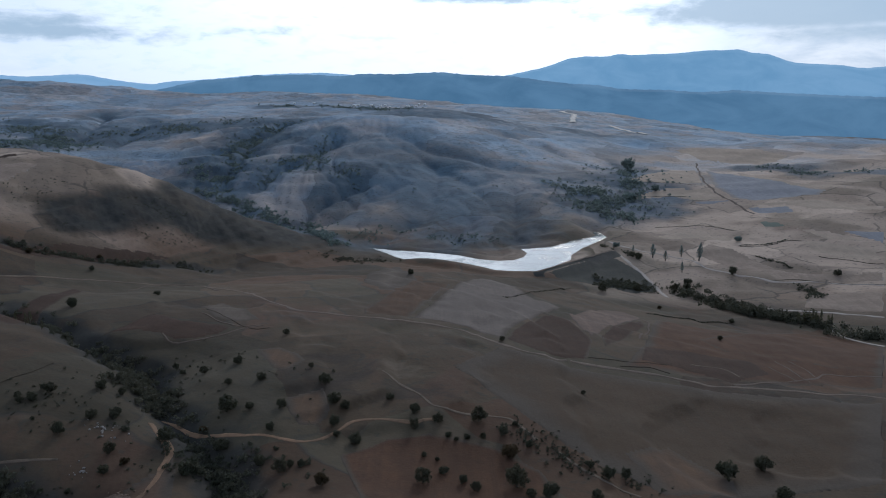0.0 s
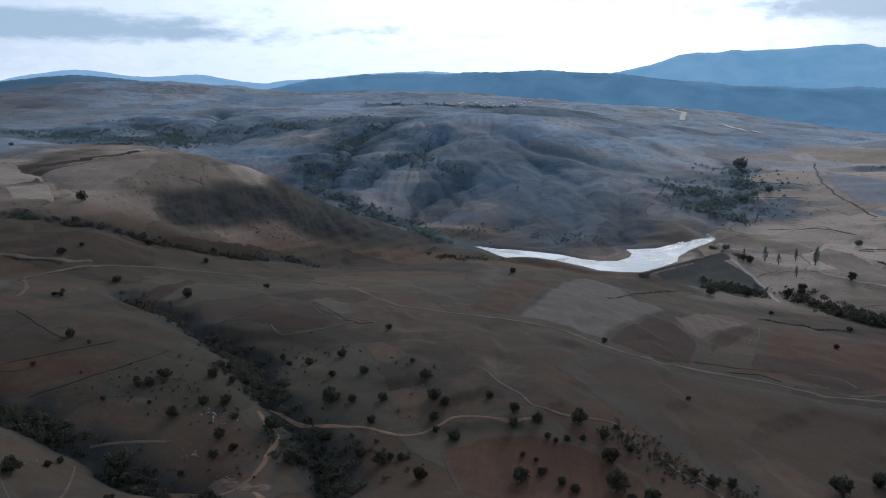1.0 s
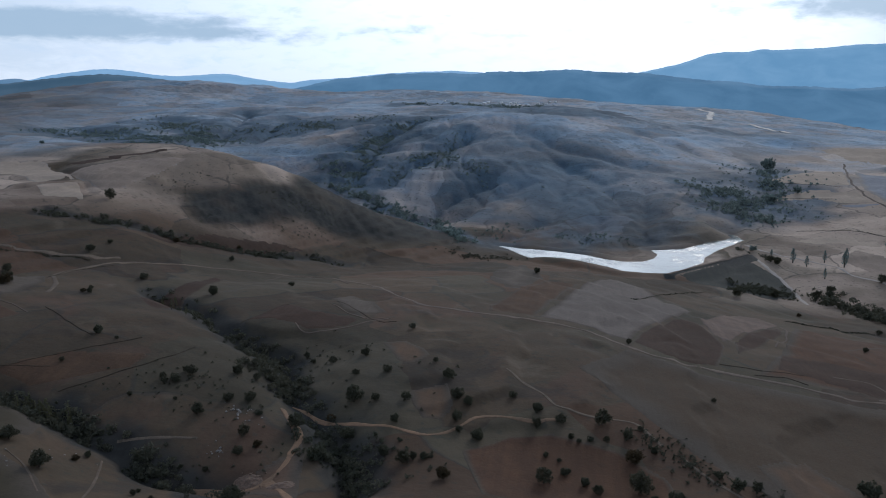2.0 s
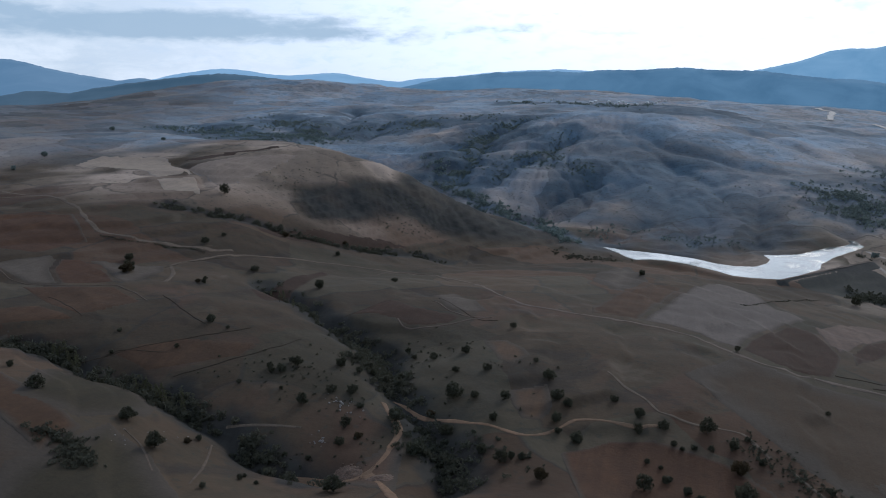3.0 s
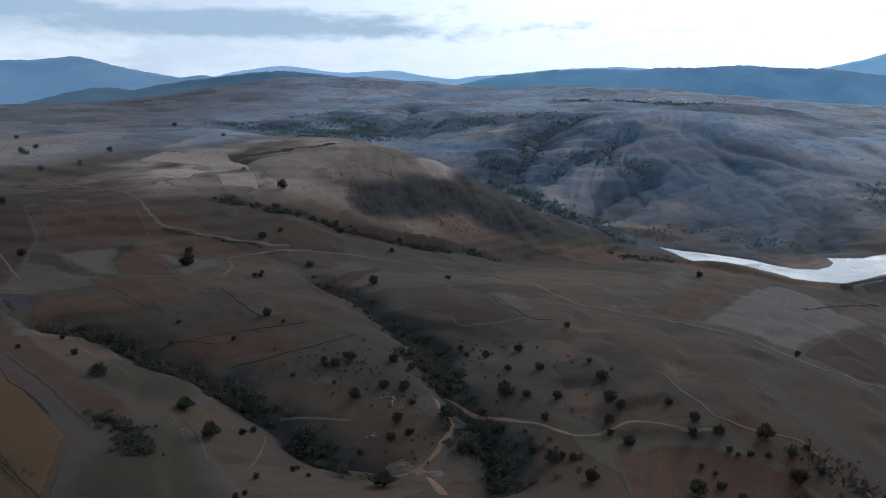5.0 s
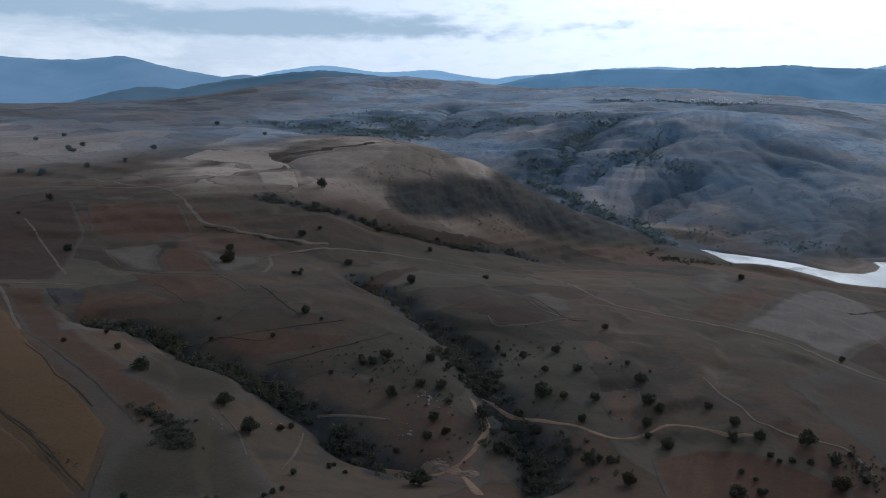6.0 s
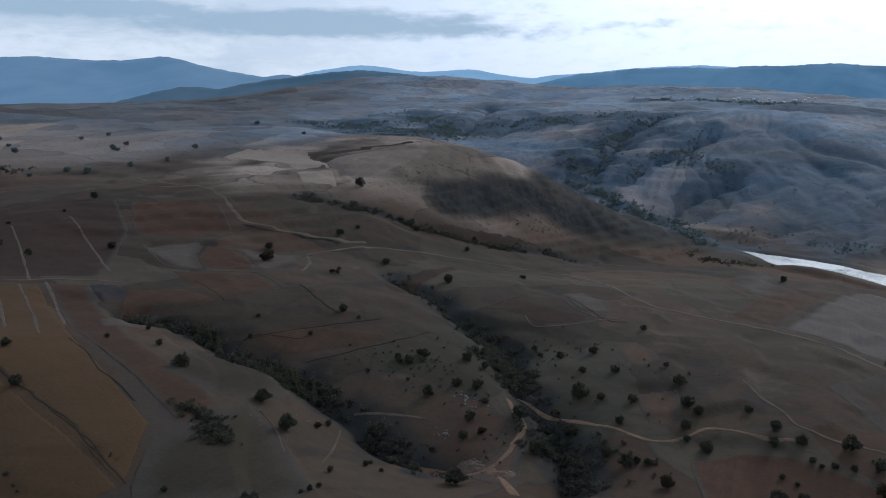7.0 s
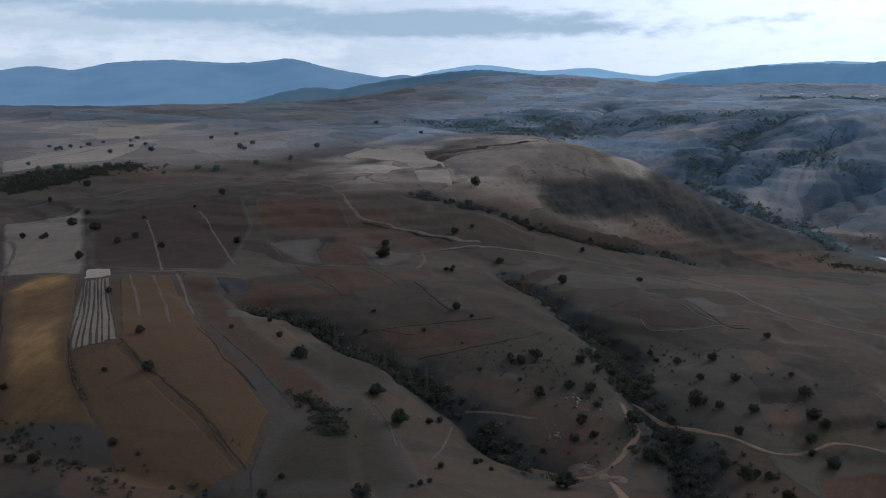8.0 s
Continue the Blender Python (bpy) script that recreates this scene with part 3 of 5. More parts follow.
def thing(name, label, category, group="", kind="", at=(0, 0, 0)):
    ob = new(name)
    ob.location = at
    return tagged(ob, label, category, group, kind)


EARTHFILL = earth("earthfill", (0.06, 0.056, 0.05), (0.05, 0.048, 0.043), (0.072, 0.066, 0.056), 0.4)
(ax, ay), (bx, by) = [(81, 718), (168, 826)]
along = np.array([bx - ax, by - ay]) / math.hypot(bx - ax, by - ay)
down = np.array([along[1], -along[0]])  # away from the water
length = math.hypot(bx - ax, by - ay)
profile = [(-16.0, -5.0), (-3.2, 1.7), (-2.6, 2.0), (2.6, 2.0), (3.4, 1.6), (16.0, -5.0), (19.0, -5.2), (44.0, -17.0)]
verts = []
stations = np.linspace(-12.0, length + 10.0, 40)
for s in stations:
    for o, z in profile:
        w = 0.25 * float(fbm(np.array(s), np.array(o), 9.0, 2, 71))
        q = np.array([ax, ay]) + along * s + down * (o + w)
        verts.append((q[0], q[1], z + w - 7.0 * max(0.0, -s / 12.0, (s - length) / 10.0)))
crest = [tuple(np.array([ax, ay]) + along * s) for s in np.linspace(0.0, length, 9)]
tagged(new("dam", mesh_of("dam", verts, grid_faces(len(stations), len(profile)), EARTHFILL, False)),
       "low earthfill dam with a grassed downstream face", "dam", kind="structure")


# ---- roads and tracks ----
def smooth_line(points, spacing):
    """Points along a rounded curve through the given ones."""
    p = np.array(points, float)
    p = np.vstack([2 * p[0] - p[1], p, 2 * p[-1] - p[-2]])
    rows = []
    for i in range(1, len(p) - 2):
        n = max(2, int(np.linalg.norm(p[i + 1] - p[i]) / spacing))
        for t in np.linspace(0, 1, n, endpoint=False):
            a, b, c, d = p[i - 1:i + 3]
            rows.append(0.5 * (2 * b + (c - a) * t + (2 * a - 5 * b + 4 * c - d) * t * t + (3 * b - a - 3 * c + d) * t ** 3))
    rows.append(p[-2])
    return np.array(rows)


def ribbon(name, line, width, material, seed, lift=0.16, stray=0.0):
    """A worn track laid on the ground: verges, wheel ruts and a crown."""
    c = smooth_line(line, 2.5)
    t = np.gradient(c, axis=0)
    t /= np.linalg.norm(t, axis=1)[:, None]
    side = np.stack([-t[:, 1], t[:, 0]], -1)
    wob = 1.0 + 0.4 * fbm(c[:, 0], c[:, 1], 9.0, 3, seed)
    c = c + side * (stray * fbm(c[:, 0], c[:, 1], 26.0, 3, seed + 20) + 0.18 * width * fbm(c[:, 1], c[:, 0], 17.0, 3, seed + 40))[:, None]
    across = [(-0.62, -0.35), (-0.5, 0.0), (-0.28, -0.03), (0.0, 0.04), (0.28, -0.03), (0.5, 0.0), (0.62, -0.35)]
    rows = []
    for o, dz in across:
        q = c + side * (o * width * wob)[:, None]
        rows.append(np.column_stack([q, ground(q[:, 0], q[:, 1]) + lift + dz]))
    v = np.stack(rows, 1).reshape(-1, 3)
    return mesh_of(name, v, grid_faces(len(c), len(across)), material, True)


PALE_DIRT = earth("pale_dirt", (0.165, 0.123, 0.094), (0.13, 0.098, 0.076), (0.105, 0.08, 0.062), 0.5, 4.0, specks=0.15)
ORANGE_DIRT = earth("orange_dirt", (0.25, 0.15, 0.09), (0.19, 0.12, 0.075), (0.155, 0.105, 0.07), 0.5, 4.0, specks=0.2)
PLAIN_DIRT = earth("plain_dirt", (0.4, 0.34, 0.29), (0.33, 0.28, 0.24), (0.27, 0.23, 0.2), 0.4, 4.0, specks=0.1)
FAINT_DIRT = earth("faint_dirt", (0.155, 0.115, 0.083), (0.12, 0.09, 0.066), (0.095, 0.073, 0.054), 0.5, 4.0, specks=0.35)
BRIGHT_DIRT = earth("bright_dirt", (0.75, 0.68, 0.6), (0.65, 0.58, 0.5), (0.6, 0.52, 0.44), 0.3, 4.0, specks=0.0)
BANK_SOIL = earth("bank_soil", (0.052, 0.038, 0.026), (0.043, 0.033, 0.024), (0.062, 0.045, 0.03), 0.5, 4.0)
SCAR_SOIL = earth("scar_soil", (0.13, 0.096, 0.074), (0.11, 0.082, 0.064), (0.095, 0.071, 0.055), 0.5, 4.0, specks=0.4)
road_seed = itertools.count(80)


def road(width, line, dirt, label):
    tagged(new("road", ribbon("road", line, width, dirt, next(road_seed), 1.4 if width > 8.0 else 0.16)), label, "dirt road", kind="structure")


def dark_bank(width, line):
    """A low weedy field bank."""
    tagged(new("field_bank", ribbon("field_bank", line, 0.5 * width, BANK_SOIL, next(road_seed), 0.24, 1.6)), "low dark weedy bank between fields", "bank", kind="structure")


def pale_scar(width, line):
    """Bare washed-out earth along an edge."""
    tagged(new("earth_scar", ribbon("earth_scar", line, width, SCAR_SOIL, next(road_seed), 0.22, 1.8)), "pale scar of bare washed out earth", "bare earth", kind="structure")


road(2.3, [(-127, 524), (-107, 497), (-85, 470), (-65, 461), (-42, 453), (-20, 452), (-1, 448), (14, 438), (25, 428), (42, 413), (62, 411), (84, 408), (103, 405), (123, 396), (143, 396), (170, 395), (197, 394), (213, 388)], PALE_DIRT, "pale unpaved road along the slope")
road(3.0, [(-590, 582), (-514, 547), (-469, 539), (-439, 526), (-413, 508), (-385, 483), (-369, 475), (-346, 474), (-325, 479), (-306, 492), (-293, 509)], FAINT_DIRT, "faint trodden earth lane between fields")
road(2.4, [(-275, 402), (-285, 426), (-299, 446), (-296, 470), (-288, 500), (-276, 520), (-252, 543), (-217, 563), (-179, 572), (-129, 528)], FAINT_DIRT, "faint trodden earth lane between fields")
road(1.35, [(-112, 320), (-106, 317), (-97, 308), (-88, 304), (-83, 302), (-74, 299), (-66, 298), (-58, 295), (-51, 294), (-45, 298), (-40, 305), (-35, 313), (-28, 315), (-23, 315), (-15, 314), (-10, 313), (-4, 315)], ORANGE_DIRT, "narrow orange earth track winding between trees")
road(2.4, [(-113, 310), (-105, 298), (-99, 287), (-98, 276), (-98, 267), (-101, 258), (-108, 255), (-117, 256), (-128, 256)], ORANGE_DIRT, "rutted earth track beside the creek")
road(2.7, [(-101, 258), (-93, 249), (-82, 234)], ORANGE_DIRT, "rutted earth track beside the creek")
road(3.0, [(172, 836), (177, 799), (185, 760), (187, 728), (188, 689)], PLAIN_DIRT, "pale gravel road on the valley floor")
road(2.7, [(175, 877), (187, 847), (207, 834), (227, 821), (242, 807), (248, 780), (264, 764), (284, 747), (298, 732), (333, 731), (376, 704)], PLAIN_DIRT, "pale gravel road on the valley floor")
road(2.4, [(252, 660), (273, 645), (304, 636), (333, 619)], PLAIN_DIRT, "pale gravel road on the valley floor")
road(2.4, [(279, 589), (280, 558), (291, 537)], PLAIN_DIRT, "pale gravel road on the valley floor")
road(9.0, [(392, 2004), (415, 1923), (441, 1842)], BRIGHT_DIRT, "pale gravel track on a far hillside")
road(1.2, [(-27, 360), (-22, 353), (-15, 344), (-10, 338), (-4, 326), (1, 324), (6, 322), (17, 319), (26, 317), (30, 310), (35, 300)], FAINT_DIRT, "faint trodden earth lane between fields")
road(1.2, [(42, 292), (47, 283), (54, 273), (66, 263)], FAINT_DIRT, "faint trodden earth lane between fields")
road(0.6, [(-180, 235), (-169, 228), (-155, 214)], FAINT_DIRT, "faint trodden earth lane between fields")
road(0.6, [(-159, 255), (-147, 229), (-142, 214)], FAINT_DIRT, "faint trodden earth lane between fields")
road(1.8, [(-380, 273), (-367, 285), (-360, 297), (-343, 309), (-328, 315)], FAINT_DIRT, "faint trodden earth lane between fields")
road(1.3, [(-477, 373), (-440, 348), (-404, 322), (-364, 292)], FAINT_DIRT, "faint trodden earth lane between fields")
road(1.3, [(-466, 410), (-418, 379), (-349, 330)], FAINT_DIRT, "faint trodden earth lane between fields")
road(1.3, [(-354, 293), (-326, 274), (-289, 247)], FAINT_DIRT, "faint trodden earth lane between fields")
road(1.3, [(-358, 281), (-320, 256), (-284, 230)], FAINT_DIRT, "faint trodden earth lane between fields")
road(1.3, [(-364, 272), (-331, 250), (-303, 229)], FAINT_DIRT, "faint trodden earth lane between fields")
road(2.4, [(-645, 391), (-637, 422), (-613, 447), (-607, 483), (-578, 508), (-521, 519), (-469, 539)], FAINT_DIRT, "faint trodden earth lane between fields")
road(2.1, [(-531, 301), (-508, 296), (-478, 277), (-437, 246)], FAINT_DIRT, "faint trodden earth lane between fields")
road(0.8, [(-163, 272), (-147, 275), (-134, 277)], FAINT_DIRT, "faint trodden earth lane between fields")
dark_bank(1.3, [(43, 567), (70, 614), (85, 648), (107, 679)])
dark_bank(2.4, [(143, 577), (165, 575), (201, 586)])
pale_scar(1.0, [(132, 548), (130, 517), (114, 475)])
pale_scar(1.1, [(131, 428), (140, 427), (147, 426), (150, 415)])
pale_scar(1.0, [(187, 456), (189, 444), (189, 425), (189, 415)])
pale_scar(0.8, [(196, 461), (198, 445), (197, 430)])
pale_scar(0.8, [(177, 441), (180, 426), (182, 415)])
pale_scar(1.6, [(144, 398), (162, 410), (179, 417), (193, 422), (208, 439), (221, 436), (236, 433)])
dark_bank(0.9, [(90, 411), (105, 413), (114, 407)])
dark_bank(1.2, [(75, 421), (92, 421), (117, 424)])
dark_bank(2.2, [(304, 852), (320, 848), (352, 858), (367, 853)])
dark_bank(1.8, [(296, 739), (321, 738), (377, 704)])
dark_bank(1.6, [(363, 802), (382, 784), (402, 758)])
dark_bank(2.0, [(242, 1098), (276, 1125), (323, 1117)])
dark_bank(1.8, [(265, 1209), (317, 1197), (353, 1178)])
pale_scar(2.6, [(430, 1440), (388, 1274), (365, 1139), (367, 1058), (370, 996)])
dark_bank(2.0, [(245, 966), (272, 966), (306, 951), (320, 917)])
pale_scar(3.2, [(392, 2002), (416, 1925), (456, 1905)])
pale_scar(1.0, [(-141, 409), (-132, 400), (-122, 401), (-112, 408), (-104, 416), (-93, 424)])
pale_scar(0.9, [(-133, 449), (-120, 438), (-107, 424), (-97, 425)])
dark_bank(0.8, [(-131, 459), (-113, 437), (-98, 418), (-89, 420)])
dark_bank(0.8, [(-168, 403), (-161, 423), (-155, 443)])
pale_scar(0.7, [(-202, 532), (-195, 572), (-175, 575), (-146, 533)])
dark_bank(0.8, [(-303, 346), (-289, 338), (-269, 326)])
dark_bank(1.0, [(-256, 373), (-237, 359), (-214, 344)])
pale_scar(0.6, [(-382, 389), (-341, 365), (-314, 364), (-292, 380), (-260, 363)])
dark_bank(1.0, [(-298, 436), (-298, 459), (-285, 488)])
pale_scar(0.7, [(-571, 337), (-565, 363), (-588, 403), (-551, 427), (-493, 461)])
pale_scar(0.9, [(-659, 405), (-625, 429), (-616, 479), (-589, 505), (-520, 532)])
dark_bank(1.6, [(-866, 540), (-924, 639), (-947, 732)])
dark_bank(1.0, [(-280, 203), (-259, 196), (-226, 188), (-195, 176), (-177, 169)])
dark_bank(0.9, [(-296, 191), (-280, 181), (-259, 170)])
dark_bank(0.7, [(-272, 233), (-239, 219), (-209, 206)])
dark_bank(1.0, [(-237, 189), (-214, 182), (-193, 175)])
dark_bank(0.7, [(-247, 296), (-226, 313), (-207, 333), (-194, 349)])
dark_bank(0.7, [(-200, 294), (-189, 303), (-173, 326), (-166, 348)])
dark_bank(0.7, [(-233, 273), (-238, 304), (-214, 311)])


road(11.0, [(334, 2424), (347, 2382), (363, 2363), (326, 2143), (309, 2038)], BRIGHT_DIRT, "bright gravel zigzag track on a far hillside")

me = ribbon("road", crest, 2.6, PALE_DIRT, 139)
flat = np.array([v.co[:] for v in me.vertices])
flat[:, 2] = 2.45 + 0.05 * fbm(flat[:, 0], flat[:, 1], 5.0, 2, 138)
me.vertices.foreach_set("co", flat.astype(np.float32).ravel())
tagged(new("road", me), "narrow pale track along the dam crest", "dirt road", kind="structure")


# ---- fields ----
def tilled(name, a, b, c, turn, specks=0.15, furrow=0.4, verge=(0.077, 0.061, 0.047)):
    """Worked soil with furrows that run one way."""
    m, k, p = material(name)
    v = place_of(k)
    n = k.add("ShaderNodeMapping")
    n.inputs["Rotation"].default_value[2] = radians(turn)
    n.inputs["Scale"].default_value = (0.35, 0.012, 0.02)
    k.put(n.inputs[0], v)
    streak = k.noise(n.outputs[0], 1.0, 4.0, 0.6)
    patch = k.ramp(k.noise(v, 0.015, 5.0, 0.6, 0.6), 0.38, 0.62)
    small = k.ramp(k.noise(v, 0.11, 4.0, 0.65), 0.42, 0.62)
    fine = k.noise(v, 0.7, 4.0, 0.7)
    col = k.mix(k.math("MULTIPLY", small, 0.5), k.mix(patch, a, b), c)
    col = k.mix(k.math("MULTIPLY", k.ramp(streak, 0.4, 0.6), furrow), col, c)
    col = k.mix(k.math("MULTIPLY", k.ramp(k.noise(v, 0.3, 3.0), 0.58, 0.68), specks), col, (0.03, 0.028, 0.02))
    # the worked soil thins out towards the verge
    inner = k.add("ShaderNodeAttribute", attribute_name="inner").outputs["Fac"]
    inner = k.ramp(k.math("ADD", inner, k.math("MULTIPLY", k.math("SUBTRACT", k.noise(v, 0.05, 5.0, 0.65), 0.5), 0.9)), 0.1, 0.75)
    col = k.mix(inner, verge, col)
    g = k.add("ShaderNodeCombineColor")
    for s in g.inputs[:3]:
        k.put(s, k.math("ADD", 0.78, k.math("MULTIPLY", fine, 0.44)))
    k.put(p.inputs["Base Color"], k.mix(1.0, col, g.outputs[0], "MULTIPLY"))
    p.inputs["Roughness"].default_value = 0.95
    p.inputs["Specular IOR Level"].default_value = 0.12
    bump(k, p, k.math("ADD", fine, k.math("MULTIPLY", streak, 0.5)), 0.5, 0.4)
    return m


SOILS = {}
SOILS["pale"] = (0.155, 0.124, 0.104), (0.137, 0.11, 0.093), (0.12, 0.097, 0.081), "pale fallow field of dry greyish soil"
SOILS["brown"] = (0.092, 0.053, 0.031), (0.078, 0.046, 0.027), (0.064, 0.039, 0.025), "brown harrowed field of bare soil"
SOILS["dark"] = (0.064, 0.038, 0.026), (0.056, 0.034, 0.023), (0.047, 0.030, 0.021), "dark freshly ploughed field"
SOILS["red"] = (0.098, 0.052, 0.030), (0.081, 0.044, 0.026), (0.066, 0.037, 0.024), "reddish brown ploughed slope"
# stubble gold, brightened to stand in for a patch of sun
SOILS["gold"] = (0.31, 0.168, 0.062), (0.12, 0.067, 0.03), (0.18, 0.1, 0.04), "golden stubble field with a sun patch in its colour"
# fallow soil, lightened in its colour to stand in for sun patches
SOILS["fallow"] = (0.39, 0.3, 0.226), (0.335, 0.26, 0.197), (0.28, 0.22, 0.168), "fallow field on the plain, paled by sunlight in its colour"
# dark ploughland with distant haze mixed into its colour
SOILS["slate"] = (0.25, 0.245, 0.26), (0.215, 0.21, 0.225), (0.18, 0.18, 0.19), "far dark ploughed field greyed by haze in its colour"
SOILS["clay"] = (0.17, 0.118, 0.09), (0.14, 0.098, 0.076), (0.11, 0.08, 0.064), "light reddish field of dry clay"
SOILS["orange"] = (0.17, 0.1, 0.062), (0.13, 0.08, 0.052), (0.1, 0.065, 0.046), "bare orange earth round a track junction"
# old stubble, its gold raised for the same sun patch
SOILS["umber"] = (0.155, 0.083, 0.032), (0.066, 0.039, 0.021), (0.102, 0.058, 0.027), "brown and golden slope of old stubble with sunlight in its colour"
SOILS["dull"] = (0.135, 0.106, 0.08), (0.118, 0.093, 0.071), (0.1, 0.079, 0.061), "dull tan field of dry weeds"
SOILS["tan"] = (0.29, 0.22, 0.168), (0.245, 0.186, 0.143), (0.2, 0.152, 0.118), "tan fallow field of dry soil"
SOILS["green"] = (0.15, 0.165, 0.135), (0.13, 0.145, 0.12), (0.11, 0.125, 0.1), "small green plot of young crop"
# withered olive grass, darkened in its colour for cloud shade
SOILS["sedge"] = (0.056, 0.046, 0.029), (0.045, 0.037, 0.025), (0.061, 0.047, 0.029), "olive slope of withered grass with cloud shade in its colour"
SOILS["rust"] = (0.125, 0.077, 0.046), (0.1, 0.064, 0.041), (0.085, 0.057, 0.04), "small plot of bare rust coloured earth"
SOILS["loam"] = (0.1, 0.06, 0.033), (0.07, 0.044, 0.026), (0.085, 0.052, 0.03), "brown slope of worked loam between stubble fields"
# dry stubble, lightened for sun in the colour
SOILS["wheat"] = (0.24, 0.182, 0.13), (0.2, 0.152, 0.11), (0.165, 0.126, 0.092), "tan field of short dry stubble with sunlight in its colour"
SOILS["heath"] = (0.078, 0.055, 0.036), (0.064, 0.046, 0.031), (0.07, 0.046, 0.028), "dark brown slope of worked soil and withered weeds"
SOILS["rough"] = (0.05, 0.05, 0.043), (0.041, 0.042, 0.037), (0.06, 0.056, 0.046), "dark rough grass on the face of the dam"
SOILS["slate_dark"] = (0.06, 0.05, 0.047), (0.05, 0.042, 0.04), (0.043, 0.037, 0.035), "small plot of dark grey ploughed soil"
SOILS["headland"] = (0.42, 0.33, 0.23), (0.36, 0.28, 0.2), (0.3, 0.235, 0.165), "pale bare headland at the end of a stubble plot"
SOILS["strip"] = (0.27, 0.2, 0.14), (0.23, 0.172, 0.12), (0.19, 0.145, 0.1), "pale stubble plot with long dark furrows"
soil_made = {}


def field(kind_of, ring, index, lift=0.10):
    """A parcel of worked ground, a hand's width above the sheet, with a ragged edge."""
    a, b, c, label = SOILS[kind_of]
    turn = (37 * index) % 160
    key = (kind_of, index % 3)
    if key not in soil_made:
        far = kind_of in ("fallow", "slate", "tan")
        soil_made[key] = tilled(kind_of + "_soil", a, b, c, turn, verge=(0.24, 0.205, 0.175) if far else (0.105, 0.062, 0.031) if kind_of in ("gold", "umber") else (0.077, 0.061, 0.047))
    xs, ys = [q[0] for q in ring], [q[1] for q in ring]
    az = np.arctan2(-np.array(xs, float), np.array(ys, float))
    rr = np.hypot(xs, ys)
    i0, i1 = np.searchsorted(SPOKES, az.min()) - 2, np.searchsorted(SPOKES, az.max()) + 2
    j0, j1 = np.searchsorted(RINGS, rr.min()) - 2, np.searchsorted(RINGS, rr.max()) + 2
    i0 = max(i0, 0)
    x, y, z = (g[i0:i1, j0:j1] for g in (GX, GY, GZ))
    cx, cy = (x[:-1, :-1] + x[1:, 1:]) / 2, (y[:-1, :-1] + y[1:, 1:]) / 2
    size = max(max(xs) - min(xs), max(ys) - min(ys))
    keep = inside(cx, cy, ring).ravel()
    faces = grid_faces(*x.shape)[keep]
    if len(faces) < 4:
        return
    used, inverse, count = np.unique(faces, return_inverse=True, return_counts=True)
    v = np.stack([x, y, z], -1).reshape(-1, 3)[used]
    # the rim is drawn out to the boundary, with a slight waver
    rim = count < 4
    q, best, to = v[rim, :2], np.full(rim.sum(), 1e12), np.zeros((rim.sum(), 2))
    for (ax, ay), (bx, by) in zip(ring, ring[1:] + ring[:1]):
        ux, uy = bx - ax, by - ay
        s = np.clip(((q[:, 0] - ax) * ux + (q[:, 1] - ay) * uy) / (ux * ux + uy * uy), 0, 1)
        n = np.column_stack([ax + s * ux, ay + s * uy])
        d = ((q - n) ** 2).sum(1)
        to = np.where((d < best)[:, None], n, to)
        best = np.minimum(best, d)
    to = to + np.column_stack([fbm(to[:, 0], to[:, 1], 16.0, 3, 90), fbm(to[:, 0], to[:, 1], 16.0, 3, 91)]) * min(1.6, 0.012 * size)
    v[rim, :2] = to
    v[:, 2] = ground(v[:, 0], v[:, 1]) + np.where(rim, -0.25, lift + 0.004 * (index % 9))
    me = mesh_of("field", v, inverse.reshape(-1, 4), soil_made[key], True)
    blur = {"gold": 0.06, "umber": 0.4, "loam": 0.12, "orange": 0.2, "red": 0.06, "heath": 0.12, "brown": 0.04, "dark": 0.035, "slate": 0.05, "sedge": 0.2, "rust": 0.2, "dull": 0.14}.get(kind_of, 0.03)
    within = np.sqrt(line_distance(v[:, 0], v[:, 1], ring + ring[:1])) / (blur * size)
    me.attributes.new("inner", "FLOAT", "POINT").data.foreach_set("value", np.clip(within, 0.0, 1.0).astype(np.float32))
    ob = new("field", me)
    return tagged(ob, label, "field", "worked fields of the valley", "structure")


field("red", [(-38, 287), (-22, 304), (-5, 307), (20, 295), (35, 278), (40, 258), (21, 256), (-26, 249)], 0)
field("orange", [(-114, 259), (-108, 263), (-100, 275), (-98, 288), (-93, 278), (-89, 260), (-84, 241), (-95, 242), (-109, 251)], 1)
field("brown", [(231, 561), (272, 593), (286, 528), (265, 488)], 2)
field("heath", [(28, 418), (61, 404), (122, 390), (208, 380), (157, 282), (109, 270), (75, 266), (45, 297), (18, 348), (4, 370)], 3)
field("red", [(144, 557), (191, 548), (218, 530), (275, 506), (225, 412), (184, 408), (146, 405), (91, 413), (114, 463)], 4)
field("rust", [(67, 300), (89, 316), (105, 286), (103, 269), (75, 265)], 5)
field("sedge", [(-177, 169), (-191, 193), (-185, 203), (-187, 223), (-186, 235), (-163, 225), (-130, 196), (-131, 179), (-165, 157)], 6)
field("sedge", [(-221, 228), (-243, 269), (-235, 299), (-188, 267), (-181, 250), (-194, 229)], 7)
field("gold", [(-398, 223), (-414, 251), (-394, 264), (-296, 191), (-280, 181), (-259, 171), (-238, 162), (-258, 159), (-276, 149)], 9)
field("brown", [(-427, 240), (-414, 251), (-398, 223)], 10)
field("strip", [(-376, 253), (-369, 265), (-332, 237), (-292, 210), (-279, 202), (-282, 193), (-286, 184), (-297, 191), (-336, 220)], 11)
field("umber", [(-369, 269), (-354, 289), (-278, 240), (-233, 216), (-194, 196), (-177, 166), (-217, 181), (-278, 201)], 12)
